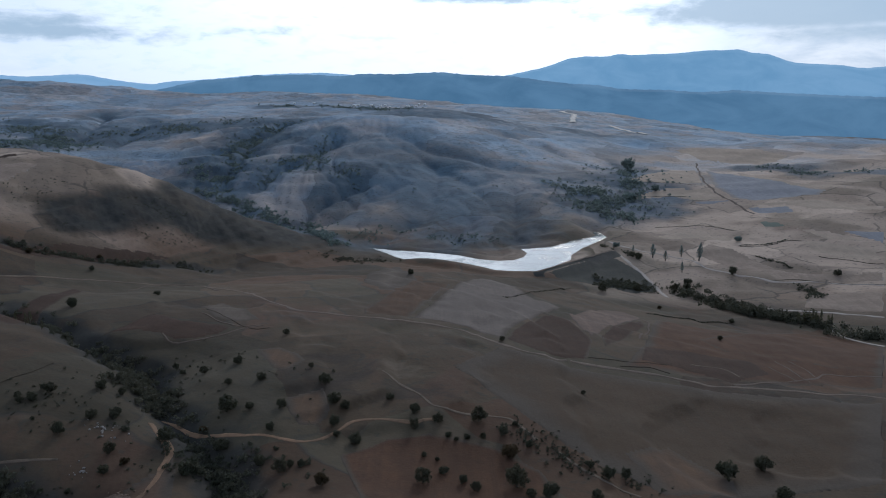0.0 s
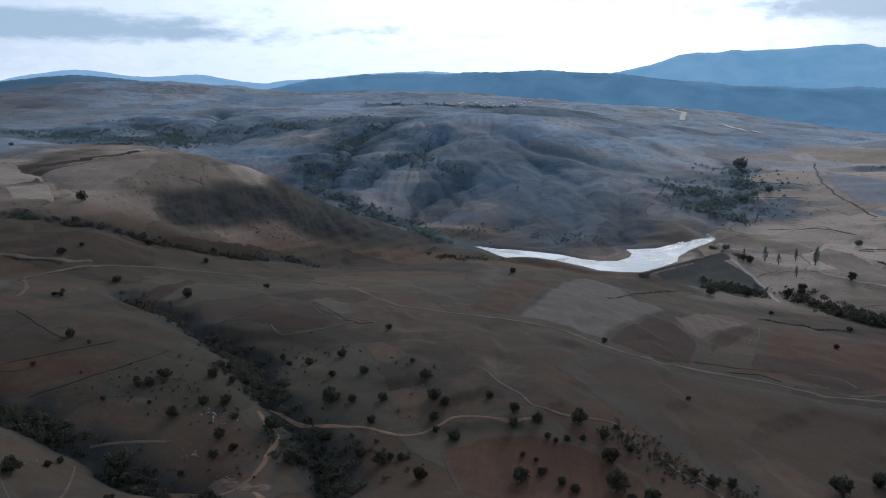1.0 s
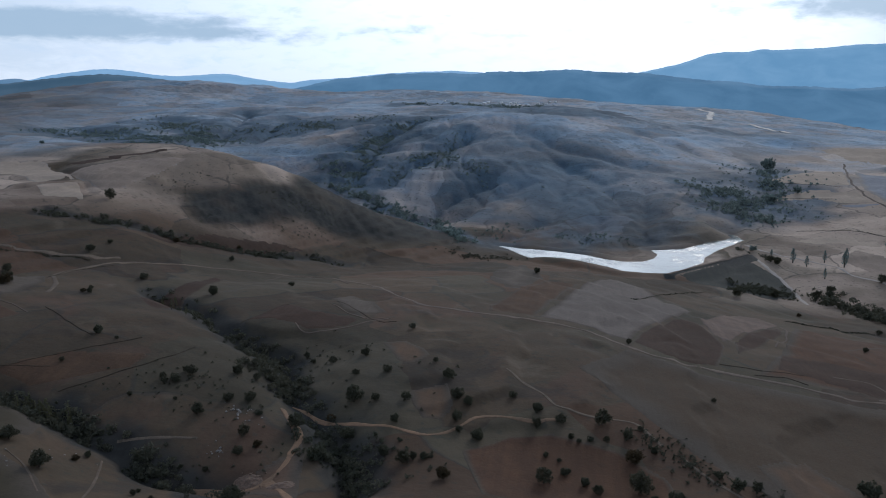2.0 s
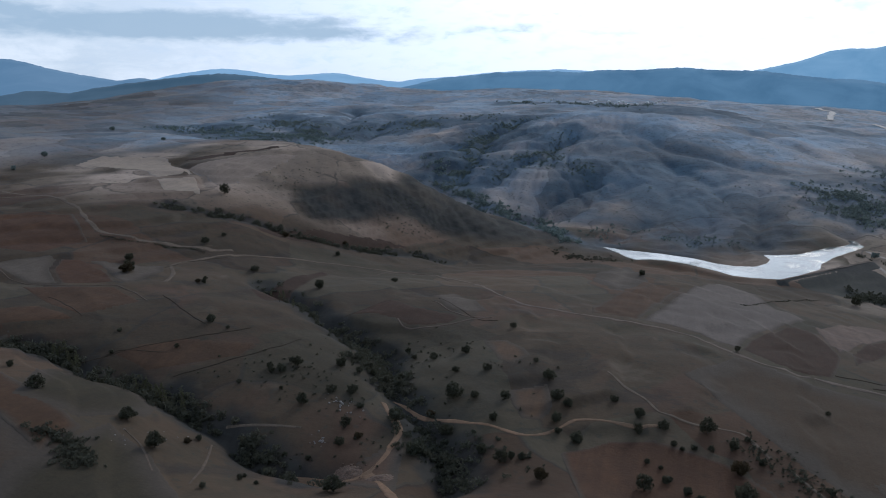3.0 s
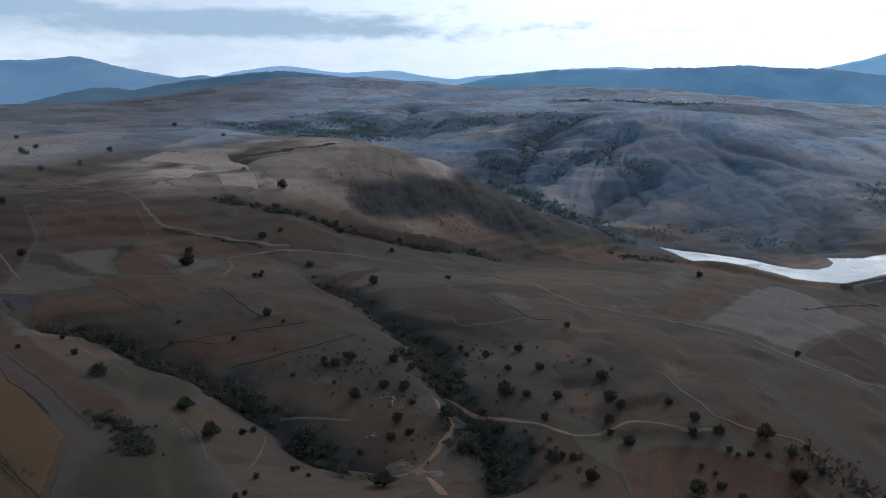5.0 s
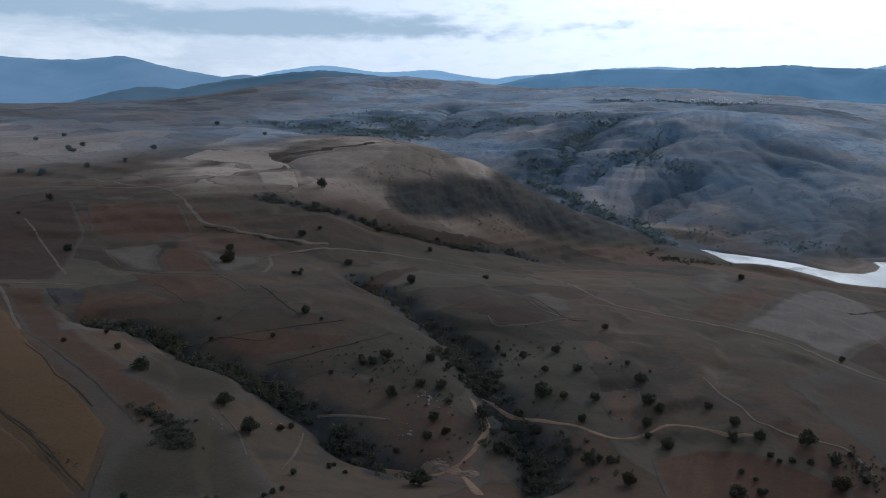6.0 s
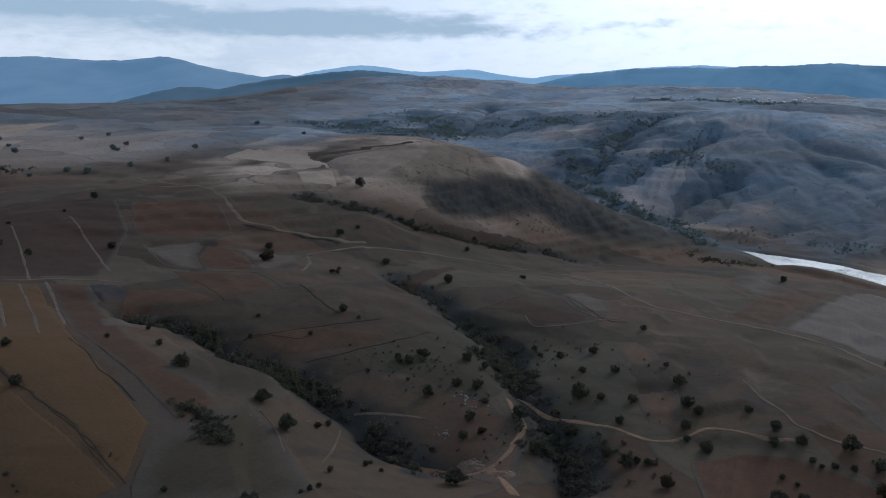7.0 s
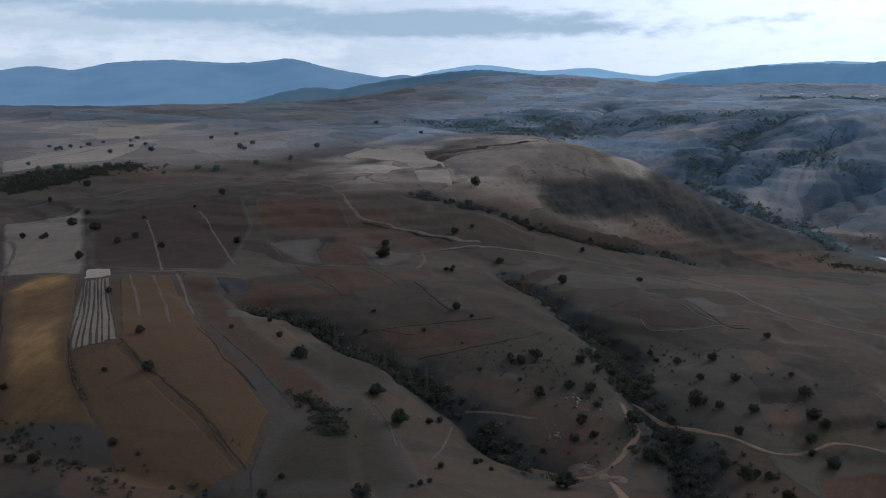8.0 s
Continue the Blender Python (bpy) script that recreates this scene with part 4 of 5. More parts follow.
field("umber", [(-280, 181), (-280, 187), (-278, 199), (-218, 181), (-177, 166), (-183, 154), (-202, 143), (-238, 162), (-258, 171)], 13)
field("brown", [(-354, 291), (-336, 305), (-313, 287), (-245, 250), (-188, 225), (-185, 200), (-228, 220), (-285, 246)], 14)
field("dark", [(-516, 356), (-545, 417), (-479, 465), (-411, 408), (-353, 333), (-343, 318), (-389, 281), (-399, 272)], 15)
field("brown", [(-317, 309), (-298, 331), (-268, 323), (-289, 304), (-294, 279)], 16)
field("dull", [(-294, 268), (-289, 304), (-271, 277), (-280, 258)], 17)
field("brown", [(-239, 304), (-216, 327), (-179, 332), (-180, 314), (-213, 295)], 18)
field("red", [(-467, 465), (-415, 503), (-368, 458), (-369, 412), (-410, 409)], 19)
field("fallow", [(-570, 692), (-577, 745), (-508, 755), (-413, 655), (-431, 627), (-483, 673)], 20)
field("fallow", [(-428, 620), (-405, 648), (-366, 592), (-395, 584)], 21)
field("dark", [(-474, 733), (-442, 768), (-403, 801), (-391, 789), (-448, 722)], 22)
field("fallow", [(-1153, 805), (-1200, 940), (-1166, 1033), (-1101, 905), (-1090, 823), (-1078, 757)], 23)
field("tan", [(-441, 679), (-422, 733), (-365, 781), (-364, 684), (-373, 629), (-404, 656)], 24)
field("dark", [(-312, 569), (-282, 629), (-239, 669), (-213, 679), (-265, 592), (-299, 562)], 25)
field("dark", [(-237, 424), (-235, 526), (-223, 516), (-211, 399)], 26)
field("pale", [(-18, 459), (-7, 512), (8, 607), (31, 680), (53, 643), (65, 574), (82, 556), (63, 516), (39, 462), (33, 436), (16, 447), (-1, 458)], 27)
field("brown", [(-47, 478), (-35, 539), (-16, 615), (7, 609), (-18, 461), (-45, 459)], 28)
field("dull", [(-57, 577), (-35, 540), (-18, 619), (-40, 744), (-59, 645)], 29)
field("dark", [(33, 436), (38, 458), (62, 514), (77, 517), (84, 455), (74, 416), (62, 413), (48, 416)], 30)
field("dark", [(90, 471), (108, 512), (132, 545), (129, 519), (112, 483), (87, 440)], 31)
field("clay", [(79, 526), (109, 577), (126, 578), (135, 554), (91, 478), (83, 457)], 32)
field("red", [(152, 493), (191, 535), (247, 580), (279, 562), (290, 535), (245, 449), (214, 448), (193, 465), (160, 464)], 33)
field("dark", [(113, 460), (138, 458), (171, 449), (174, 425), (145, 403), (121, 418), (102, 423)], 34)
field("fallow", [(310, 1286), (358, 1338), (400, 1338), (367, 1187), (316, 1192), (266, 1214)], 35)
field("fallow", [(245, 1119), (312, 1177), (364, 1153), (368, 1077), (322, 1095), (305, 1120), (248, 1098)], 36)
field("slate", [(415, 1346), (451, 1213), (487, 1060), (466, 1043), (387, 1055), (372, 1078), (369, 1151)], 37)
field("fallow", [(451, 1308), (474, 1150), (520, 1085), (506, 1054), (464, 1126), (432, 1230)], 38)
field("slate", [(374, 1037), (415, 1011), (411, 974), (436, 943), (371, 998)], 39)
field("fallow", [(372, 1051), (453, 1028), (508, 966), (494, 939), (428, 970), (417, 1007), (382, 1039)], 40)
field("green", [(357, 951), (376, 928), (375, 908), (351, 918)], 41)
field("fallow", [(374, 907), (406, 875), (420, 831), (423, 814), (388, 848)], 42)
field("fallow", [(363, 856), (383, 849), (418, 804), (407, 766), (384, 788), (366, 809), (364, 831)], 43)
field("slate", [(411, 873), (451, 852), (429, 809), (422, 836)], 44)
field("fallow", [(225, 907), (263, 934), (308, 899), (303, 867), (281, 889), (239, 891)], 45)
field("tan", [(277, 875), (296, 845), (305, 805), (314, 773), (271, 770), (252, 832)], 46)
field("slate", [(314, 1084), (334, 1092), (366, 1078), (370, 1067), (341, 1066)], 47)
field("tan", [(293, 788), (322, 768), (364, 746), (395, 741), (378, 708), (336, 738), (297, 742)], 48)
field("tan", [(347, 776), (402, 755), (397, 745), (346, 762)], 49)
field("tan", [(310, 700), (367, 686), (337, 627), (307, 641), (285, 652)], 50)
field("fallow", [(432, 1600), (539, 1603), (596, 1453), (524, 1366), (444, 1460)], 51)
field("dark", [(-169, 401), (-164, 423), (-159, 447), (-150, 443), (-138, 433), (-128, 432), (-116, 430), (-109, 422), (-112, 411), (-122, 403), (-132, 401), (-141, 408), (-153, 411), (-164, 406)], 52)
field("dull", [(-141, 475), (-130, 489), (-110, 462), (-97, 438), (-109, 433), (-124, 441)], 53)
field("rust", [(-90, 387), (-77, 389), (-66, 376), (-61, 366), (-68, 353), (-75, 356), (-83, 373)], 54)
field("rust", [(-65, 329), (-50, 340), (-44, 319), (-47, 307), (-55, 305), (-61, 315)], 55)
field("dull", [(-382, 389), (-363, 416), (-353, 412), (-342, 392), (-316, 367), (-333, 363), (-350, 370)], 56)
field("red", [(-354, 415), (-345, 422), (-314, 406), (-295, 386), (-315, 367), (-342, 393)], 57)
field("dull", [(-345, 421), (-330, 427), (-311, 432), (-301, 442), (-290, 424), (-289, 385), (-301, 393), (-325, 414)], 58)
field("brown", [(-331, 354), (-310, 364), (-291, 379), (-261, 362), (-264, 336), (-270, 325), (-291, 332)], 59)
field("slate_dark", [(-336, 304), (-327, 311), (-312, 310), (-303, 306), (-312, 288), (-324, 294)], 60)
field("fallow", [(-983, 568), (-965, 598), (-998, 683), (-972, 742), (-926, 761), (-866, 677), (-760, 558), (-778, 518), (-784, 479), (-800, 461)], 61)
field("fallow", [(-1079, 757), (-1291, 921), (-1199, 975), (-1176, 1035), (-1092, 898), (-1003, 766), (-1024, 727)], 62)
field("wheat", [(-594, 338), (-577, 353), (-564, 367), (-585, 401), (-403, 275), (-383, 259), (-414, 251), (-434, 244)], 63)
field("headland", [(-398, 270), (-389, 279), (-370, 266), (-376, 253)], 64)


field("loam", [(-438, 247), (-386, 261), (-358, 289), (-333, 303), (-296, 273), (-268, 256), (-222, 226), (-191, 210), (-165, 196), (-140, 177), (-184, 151), (-236, 154), (-275, 149)], 81, 0.03)
field("rough", [(89, 722), (125, 770), (163, 820), (185, 768), (190, 716), (160, 690), (134, 706), (104, 708)], 80)

# long dark furrows on the pale plot
FURROW = earth("furrow_soil", (0.075, 0.057, 0.042), (0.06, 0.047, 0.035), (0.085, 0.066, 0.05), 0.4, 4.0)
for i, line in enumerate([[(-374, 253), (-344, 230), (-312, 205), (-287, 185)], [(-373, 254), (-344, 232), (-312, 208), (-286, 187)], [(-373, 255), (-344, 234), (-312, 210), (-285, 189)], [(-372, 257), (-343, 236), (-311, 212), (-284, 192)], [(-371, 258), (-343, 238), (-311, 215), (-283, 194)], [(-370, 260), (-342, 239), (-311, 217), (-282, 196)], [(-369, 261), (-341, 241), (-312, 221), (-282, 199)], [(-368, 263), (-341, 243), (-313, 224), (-281, 202)]]):
    tagged(new("furrow", ribbon("furrow", line, 0.75, FURROW, 140 + i, 0.26)), "long dark furrow in a pale stubble plot", "furrow", kind="structure")


# ---- plants ----
def foliage(name, a, b, c):
    m, k, p = material(name)
    r = k.add("ShaderNodeNewGeometry").outputs["Random Per Island"]
    o = k.add("ShaderNodeObjectInfo").outputs["Random"]
    col = k.mix(r, a, b)
    k.put(p.inputs["Base Color"], k.mix(k.math("MULTIPLY", o, 0.6), col, c))
    p.inputs["Roughness"].default_value = 0.8
    p.inputs["Specular IOR Level"].default_value = 0.2
    # leaves let some of the light through
    glow, both = k.add("ShaderNodeBsdfTranslucent"), k.add("ShaderNodeMixShader")
    k.put(glow.inputs["Color"], k.mix(k.math("MULTIPLY", o, 0.6), col, c))
    k.put(both.inputs[0], 0.4)
    k.put(both.inputs[1], p.outputs[0])
    k.put(both.inputs[2], glow.outputs[0])
    k.put([n for n in k.tree.nodes if n.type == "OUTPUT_MATERIAL"][0].inputs[0], both.outputs[0])
    return m


def bark(name):
    m, k, p = material(name)
    n = k.noise(place_of(k), 6.0, 5.0, 0.7)
    k.put(p.inputs["Base Color"], k.mix(n, (0.06, 0.048, 0.038), (0.13, 0.11, 0.09)))
    p.inputs["Roughness"].default_value = 0.95
    bump(k, p, n, 0.6, 0.03)
    return m


BARK = bark("bark")
OAK_LEAF = foliage("oak_leaf", (0.058, 0.064, 0.044), (0.09, 0.088, 0.056), (0.083, 0.073, 0.047))
RUST_LEAF = foliage("rust_leaf", (0.062, 0.044, 0.024), (0.08, 0.055, 0.028), (0.055, 0.048, 0.028))
POPLAR_LEAF = foliage("poplar_leaf", (0.1, 0.105, 0.06), (0.15, 0.14, 0.07), (0.12, 0.11, 0.06))
SHRUB_LEAF = foliage("shrub_leaf", (0.06, 0.068, 0.049), (0.103, 0.101, 0.069), (0.09, 0.081, 0.056))
# far foliage, paled and blued in its colour to stand in for haze
HAZE_LEAF = foliage("hazed_leaf", (0.15, 0.195, 0.19), (0.2, 0.24, 0.215), (0.18, 0.205, 0.18))


def leaves(rng, centres, radii, per, size):
    """Small bent leaf clumps, two triangles a piece, round each centre."""
    n = len(centres) * per
    c = np.repeat(centres, per, 0)
    d = rng.normal(size=(n, 3))
    d /= np.linalg.norm(d, axis=1)[:, None]
    c = c + d * np.repeat(radii, per)[:, None] * rng.uniform(0.35, 1.0, n)[:, None]
    u = rng.normal(size=(n, 3))
    u -= d * (u * d).sum(1)[:, None] * 0.6
    u /= np.linalg.norm(u, axis=1)[:, None]
    w = np.cross(u, d + 0.4 * rng.normal(size=(n, 3)))
    w /= np.linalg.norm(w, axis=1)[:, None]
    s = (np.repeat(size, per) if np.ndim(size) else np.full(n, size)) * rng.uniform(0.6, 1.3, n)
    u, w, b = u * s[:, None], w * s[:, None] * 0.7, d * s[:, None] * 0.25
    v = np.stack([c - u, c - w + b, c + u, c + w + b], 1).reshape(-1, 3)
    return v, np.arange(n * 4).reshape(-1, 4)


def tube(points, radii, sides=7):
    """A tapered limb."""
    v, f = [], []
    for i, (p, r) in enumerate(zip(points, radii)):
        q = Vector(points[min(i + 1, len(points) - 1)]) - Vector(points[max(i - 1, 0)])
        m = q.to_track_quat("Z", "Y").to_matrix()
        for k in range(sides):
            a = 2 * math.pi * k / sides
            v.append(Vector(p) + m @ Vector((r * math.cos(a), r * math.sin(a), 0)))
    for i in range(len(points) - 1):
        for k in range(sides):
            k2 = (k + 1) % sides
            f.append((i * sides + k, i * sides + k2, (i + 1) * sides + k2, (i + 1) * sides + k))
    return v, f


def joined(pieces):
    v, f = [], []
    for pv, pf in pieces:
        f += [tuple(i + len(v) for i in q) for q in pf]
        v += [tuple(p) for p in pv]
    return v, f


def tree_kind(name, seed, wide, tall, leaf, columnar=False):
    """Trunk with limbs, and a crown of leaf clumps; metres."""
    rng = np.random.default_rng(seed)
    lean = rng.uniform(-0.25, 0.25, 2)
    bole = tall * (0.12 if columnar else 0.13)
    top = tall * (0.9 if columnar else 0.62)
    r0 = 0.035 * tall + 0.03
    stem = [(lean[0] * t * t, lean[1] * t * t, top * t - 0.4 * (t == 0)) for t in (0, 0.12, 0.35, 0.65, 1.0)]
    limbs = [tube(stem, [r0 * 1.35, r0, r0 * 0.8, r0 * 0.5, r0 * 0.15])]
    for i in range(4 if columnar else 7):
        a, h = 2.4 * i + rng.uniform(-0.4, 0.4), rng.uniform(bole, top * 0.75)
        reach = wide * (0.2 if columnar else rng.uniform(0.3, 0.45))
        b = Vector((math.cos(a), math.sin(a), 0))
        s = Vector((lean[0] * (h / top) ** 2, lean[1] * (h / top) ** 2, h))
        e = s + b * reach + Vector((0, 0, tall * (0.3 if columnar else 0.16)))
        limbs.append(tube([s, s.lerp(e, 0.5) + Vector((0, 0, -0.05 * tall)), e], [r0 * 0.5, r0 * 0.33, r0 * 0.08], 5))
    trunk = mesh_of("trunk", *joined(limbs), BARK, True)
    n = 64
    d = rng.normal(size=(n, 3))
    d /= np.linalg.norm(d, axis=1)[:, None]
    lump = 1.0 + 0.3 * np.sin(3.0 * d[:, 0] + seed) * np.cos(2.6 * d[:, 1] - seed) + rng.uniform(-0.16, 0.16, n)
    half = np.array([wide * 0.5, wide * 0.5, (tall - bole) * 0.5])
    c = d * half * (lump * rng.uniform(0.6, 1.02, n))[:, None]
    if columnar:
        c[:, :2] *= (1.1 - 0.75 * np.clip(c[:, 2] / half[2], -0.3, 1.0))[:, None]
    c[:, 2] += bole + half[2]
    crown = mesh_of("crown", *leaves(rng, c, np.full(n, 0.17 * wide), 27, 0.042 * wide + 0.045), leaf)
    base = thing(name, "", "")
    part("trunk", trunk, base)
    part("crown", crown, base)
    return base


def plant(base, used, x, y, scale, spin, label, category, group):
    m = pose(x, y, float(ground(x, y)) - 0.05, 0, 0, spin) @ Matrix.Diagonal((scale[0], scale[0], scale[1], 1))
    if base in used:
        ob = copy_thing(base, m)
        ob.matrix_basis = m
    else:
        ob = base
        ob.matrix_basis = m
        used.add(base)
    return tagged(ob, label, category, group)


TREES_SLOPE = [
    (-137, 172, 5.3), (-163, 160, 2.5), (-133, 191, 1.5), (-132, 194, 1.8), (-165, 170, 1.8),
    (-132, 199, 1.6), (-137, 213, 1.9), (35, 259, 5.0), (50, 256, 3.3), (29, 259, 3.3),
    (-105, 239, 6.4), (-40, 260, 4.5), (11, 265, 3.4), (-129, 232, 1.6), (25, 267, 6.5),
    (-135, 232, 2.0), (-7, 269, 5.1), (7, 270, 3.1), (-136, 237, 1.6), (0, 277, 3.5),
    (-56, 272, 4.4), (-228, 159, 2.9), (57, 274, 4.4), (-53, 275, 2.7), (-49, 276, 2.7),
    (-245, 142, 3.6), (-165, 230, 5.4), (64, 277, 3.3), (-64, 278, 3.9), (-2, 286, 1.8),
    (52, 281, 3.0),
]
TREES_CREEK = [
    (-251, 138, 3.3), (24, 288, 6.1), (-7, 289, 2.1), (-89, 275, 6.1), (-125, 263, 2.1),
    (117, 269, 5.2), (-116, 271, 3.7), (-163, 246, 2.5), (-134, 263, 1.9), (32, 295, 2.5),
    (-111, 277, 3.1), (-33, 298, 4.7), (5, 300, 1.9), (9, 301, 2.2), (-163, 253, 2.2),
    (15, 301, 2.2), (2, 303, 2.2), (-40, 301, 2.8), (23, 303, 3.8), (-184, 242, 5.4),
    (103, 287, 6.6), (-118, 282, 3.8), (-82, 295, 5.4), (-65, 301, 3.2), (-11, 310, 3.5),
    (-42, 308, 3.9), (-102, 294, 5.8), (28, 311, 2.3), (-2, 314, 4.2), (14, 314, 5.6),
    (-252, 193, 4.3),
]
TREES_FIELDS = [
    (-118, 297, 2.7), (-11, 320, 4.3), (120, 297, 6.6), (-92, 307, 3.0), (-265, 184, 2.0),
    (-140, 291, 4.3), (-39, 322, 4.0), (-76, 316, 3.4), (-220, 240, 5.7), (-64, 319, 4.0),
    (-85, 316, 6.1), (-44, 325, 5.1), (-125, 307, 4.4), (-133, 304, 4.1), (-292, 161, 2.4),
    (-152, 297, 1.7), (-22, 333, 3.1), (-170, 295, 2.1), (-50, 343, 4.6), (-158, 310, 3.9),
    (-162, 308, 2.5), (-160, 312, 2.5), (-77, 343, 3.6), (-280, 212, 3.3), (-90, 340, 2.9),
    (-164, 311, 2.5), (-131, 330, 3.0), (-155, 319, 3.6), (-247, 257, 2.6), (-158, 320, 2.6),
    (-139, 329, 4.4),
]
TREES_BANKS = [
    (-127, 337, 3.1), (-264, 246, 1.8), (-58, 357, 2.2), (63, 362, 1.9), (-106, 360, 3.5),
    (-92, 365, 4.2), (-116, 362, 2.7), (-212, 316, 1.9), (-270, 275, 2.0), (-237, 304, 2.0),
    (-122, 371, 2.8), (-202, 343, 2.0), (-245, 321, 2.1), (-213, 347, 4.1), (-78, 408, 3.0),
    (-346, 246, 3.0), (31, 429, 2.6), (-257, 413, 2.7), (-260, 412, 2.9), (-203, 450, 5.0),
    (-261, 421, 2.5), (-205, 455, 4.5), (-306, 411, 6.6), (-428, 287, 4.7), (-307, 415, 6.2),
    (169, 498, 3.2), (-174, 503, 3.7), (-415, 334, 3.7), (-257, 472, 5.4), (-321, 434, 4.3),
    (-322, 437, 3.8),
]
TREES_VALLEY = [
    (-446, 326, 3.9), (-450, 329, 3.1), (-447, 340, 3.9), (-449, 342, 4.0), (-309, 501, 4.9),
    (-503, 312, 3.0), (-505, 316, 3.3), (-492, 344, 6.6), (-517, 308, 3.6), (-482, 375, 2.5),
    (-310, 527, 3.4), (208, 591, 4.4), (-246, 580, 3.5), (-526, 350, 5.7), (-481, 419, 2.6),
    (-25, 642, 4.5), (165, 627, 3.2), (-289, 581, 4.5), (237, 629, 6.6), (-556, 383, 2.8),
    (-258, 624, 3.7), (268, 622, 5.4), (131, 679, 6.6), (230, 665, 6.6), (-356, 610, 6.6),
    (222, 681, 6.6), (166, 704, 6.6), (201, 715, 6.6), (213, 721, 6.6), (217, 734, 6.6),
    (-647, 412, 2.6),
]
TREES_PLATEAU = [
    (266, 760, 6.6), (355, 745, 6.5), (190, 806, 6.6), (185, 813, 6.6), (-634, 579, 3.5), (176, 847, 5.9), (-653, 575, 4.8),
    (-759, 474, 4.9), (-755, 496, 4.3), (-760, 493, 4.4), (-614, 667, 3.7),
    (308, 871, 6.4), (-722, 701, 4.1), (-802, 641, 5.6), (-592, 880, 4.4), (-885, 677, 4.6),
    (247, 1096, 9.2), (289, 1148, 9.7), (-1001, 652, 4.9), (-1007, 662, 4.9), (288, 1321, 17.3),
    (-938, 1248, 7.5),
]
rng = np.random.default_rng(11)
used = set()
oaks = [tree_kind("oak_tree", 100 + i, 4.0, t, OAK_LEAF) for i, t in enumerate((3.2, 3.5, 3.9, 4.3, 3.6, 3.4))]
hazy = tree_kind("oak_tree", 131, 4.0, 3.6, HAZE_LEAF)
rusty = tree_kind("oak_tree", 120, 4.0, 3.3, RUST_LEAF)
TREES_UPLAND = [
    (-814, 498, 3.8), (-764, 477, 4.6), (-764, 495, 4.2), (-759, 498, 4.8), (-1009, 678, 4.8), (-997, 657, 3.4), (-987, 678, 3.2), (-1006, 703, 5.4), (-1003, 723, 3.9), (-957, 732, 3.8), (-971, 753, 5.8), (-873, 689, 4.4), (-802, 640, 5.4), (-1037, 666, 4.4), (-842, 615, 4.9), (-655, 579, 3.6), (-857, 781, 4.9), (-728, 706, 5.5), (-712, 697, 4.6), (-729, 727, 5.1), (-866, 834, 4.9), (-609, 661, 3.4), (-635, 583, 5.2), (-623, 625, 4.7), (-665, 544, 4.0), (-641, 408, 3.3), (-665, 460, 5.5), (-389, 371, 4.4), (-499, 463, 5.1), (-635, 733, 5.5),
]
GROVES = [
    (TREES_UPLAND, "small dark tree on the dry upland", "scattered trees of the upland"),
    (TREES_SLOPE, "round dark green wild tree on the dry slope", "scattered trees of the near slope"),
    (TREES_CREEK, "dark bushy tree beside the winding earth track", "scattered trees by the track"),
    (TREES_FIELDS, "small dark tree at the edge of a field", "lone trees among the fields"),
    (TREES_BANKS, "lone dark tree on an old field bank", "lone trees on the banks"),
    (TREES_VALLEY, "dark leafy tree on the valley floor", "trees of the valley below the dam"),
    (TREES_PLATEAU, "small lone tree on the open plateau", "far trees of the plateau"),
]
for grove, label, group in GROVES:
    for x, y, wide in grove:
        base = rusty if rng.random() < 0.08 else oaks[rng.integers(len(oaks))]
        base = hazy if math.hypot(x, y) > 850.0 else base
        s = wide / 4.0
        plant(base, used, x, y, (s, s * rng.uniform(0.85, 1.2)), rng.uniform(0, 360), label, "tree", group)

poplars = [tree_kind("poplar_tree", 140 + i, 2.3, t, POPLAR_LEAF, True) for i, t in enumerate((8.5, 9.5, 10.5))]
tall = tree_kind("poplar_tree", 151, 4.2, 13.0, HAZE_LEAF, True)
for x, y, h in ((206, 817, 1.15), (216, 807, 0.85), (236, 824, 0.95), (249, 808, 1.2), (257, 830, 1.0), (222, 770, 0.8), (190, 832, 0.6)):
    plant(tall, used, x, y, (0.9 * h, h), rng.uniform(0, 360), "tall dark slender tree on the valley floor", "tree", "tall trees below the dam")
ROWS_OF_POPLARS = [([(-260, 295), (-251, 293), (-243, 291)], 7, 0.9), ([(-209, 283), (-196, 279), (-184, 275)], 11, 0.95), ([(-230, 444), (-196, 399), (-192, 401)], 4, 0.8), ([(262, 610), (273, 603), (287, 600)], 12, 1.05)]
for line, count, s in ROWS_OF_POPLARS:
    p = smooth_line(line, 0.5)
    for i in range(count):
        q = p[int((i + rng.uniform(0.1, 0.9)) / count * (len(p) - 1))] + rng.normal(size=2) * 1.5
        h = s * rng.uniform(0.7, 1.15)
        plant(poplars[i % 3], used, q[0], q[1], (h, h), rng.uniform(0, 360), "slim yellowing poplar in a row along the creek", "tree", "poplars along the creeks")


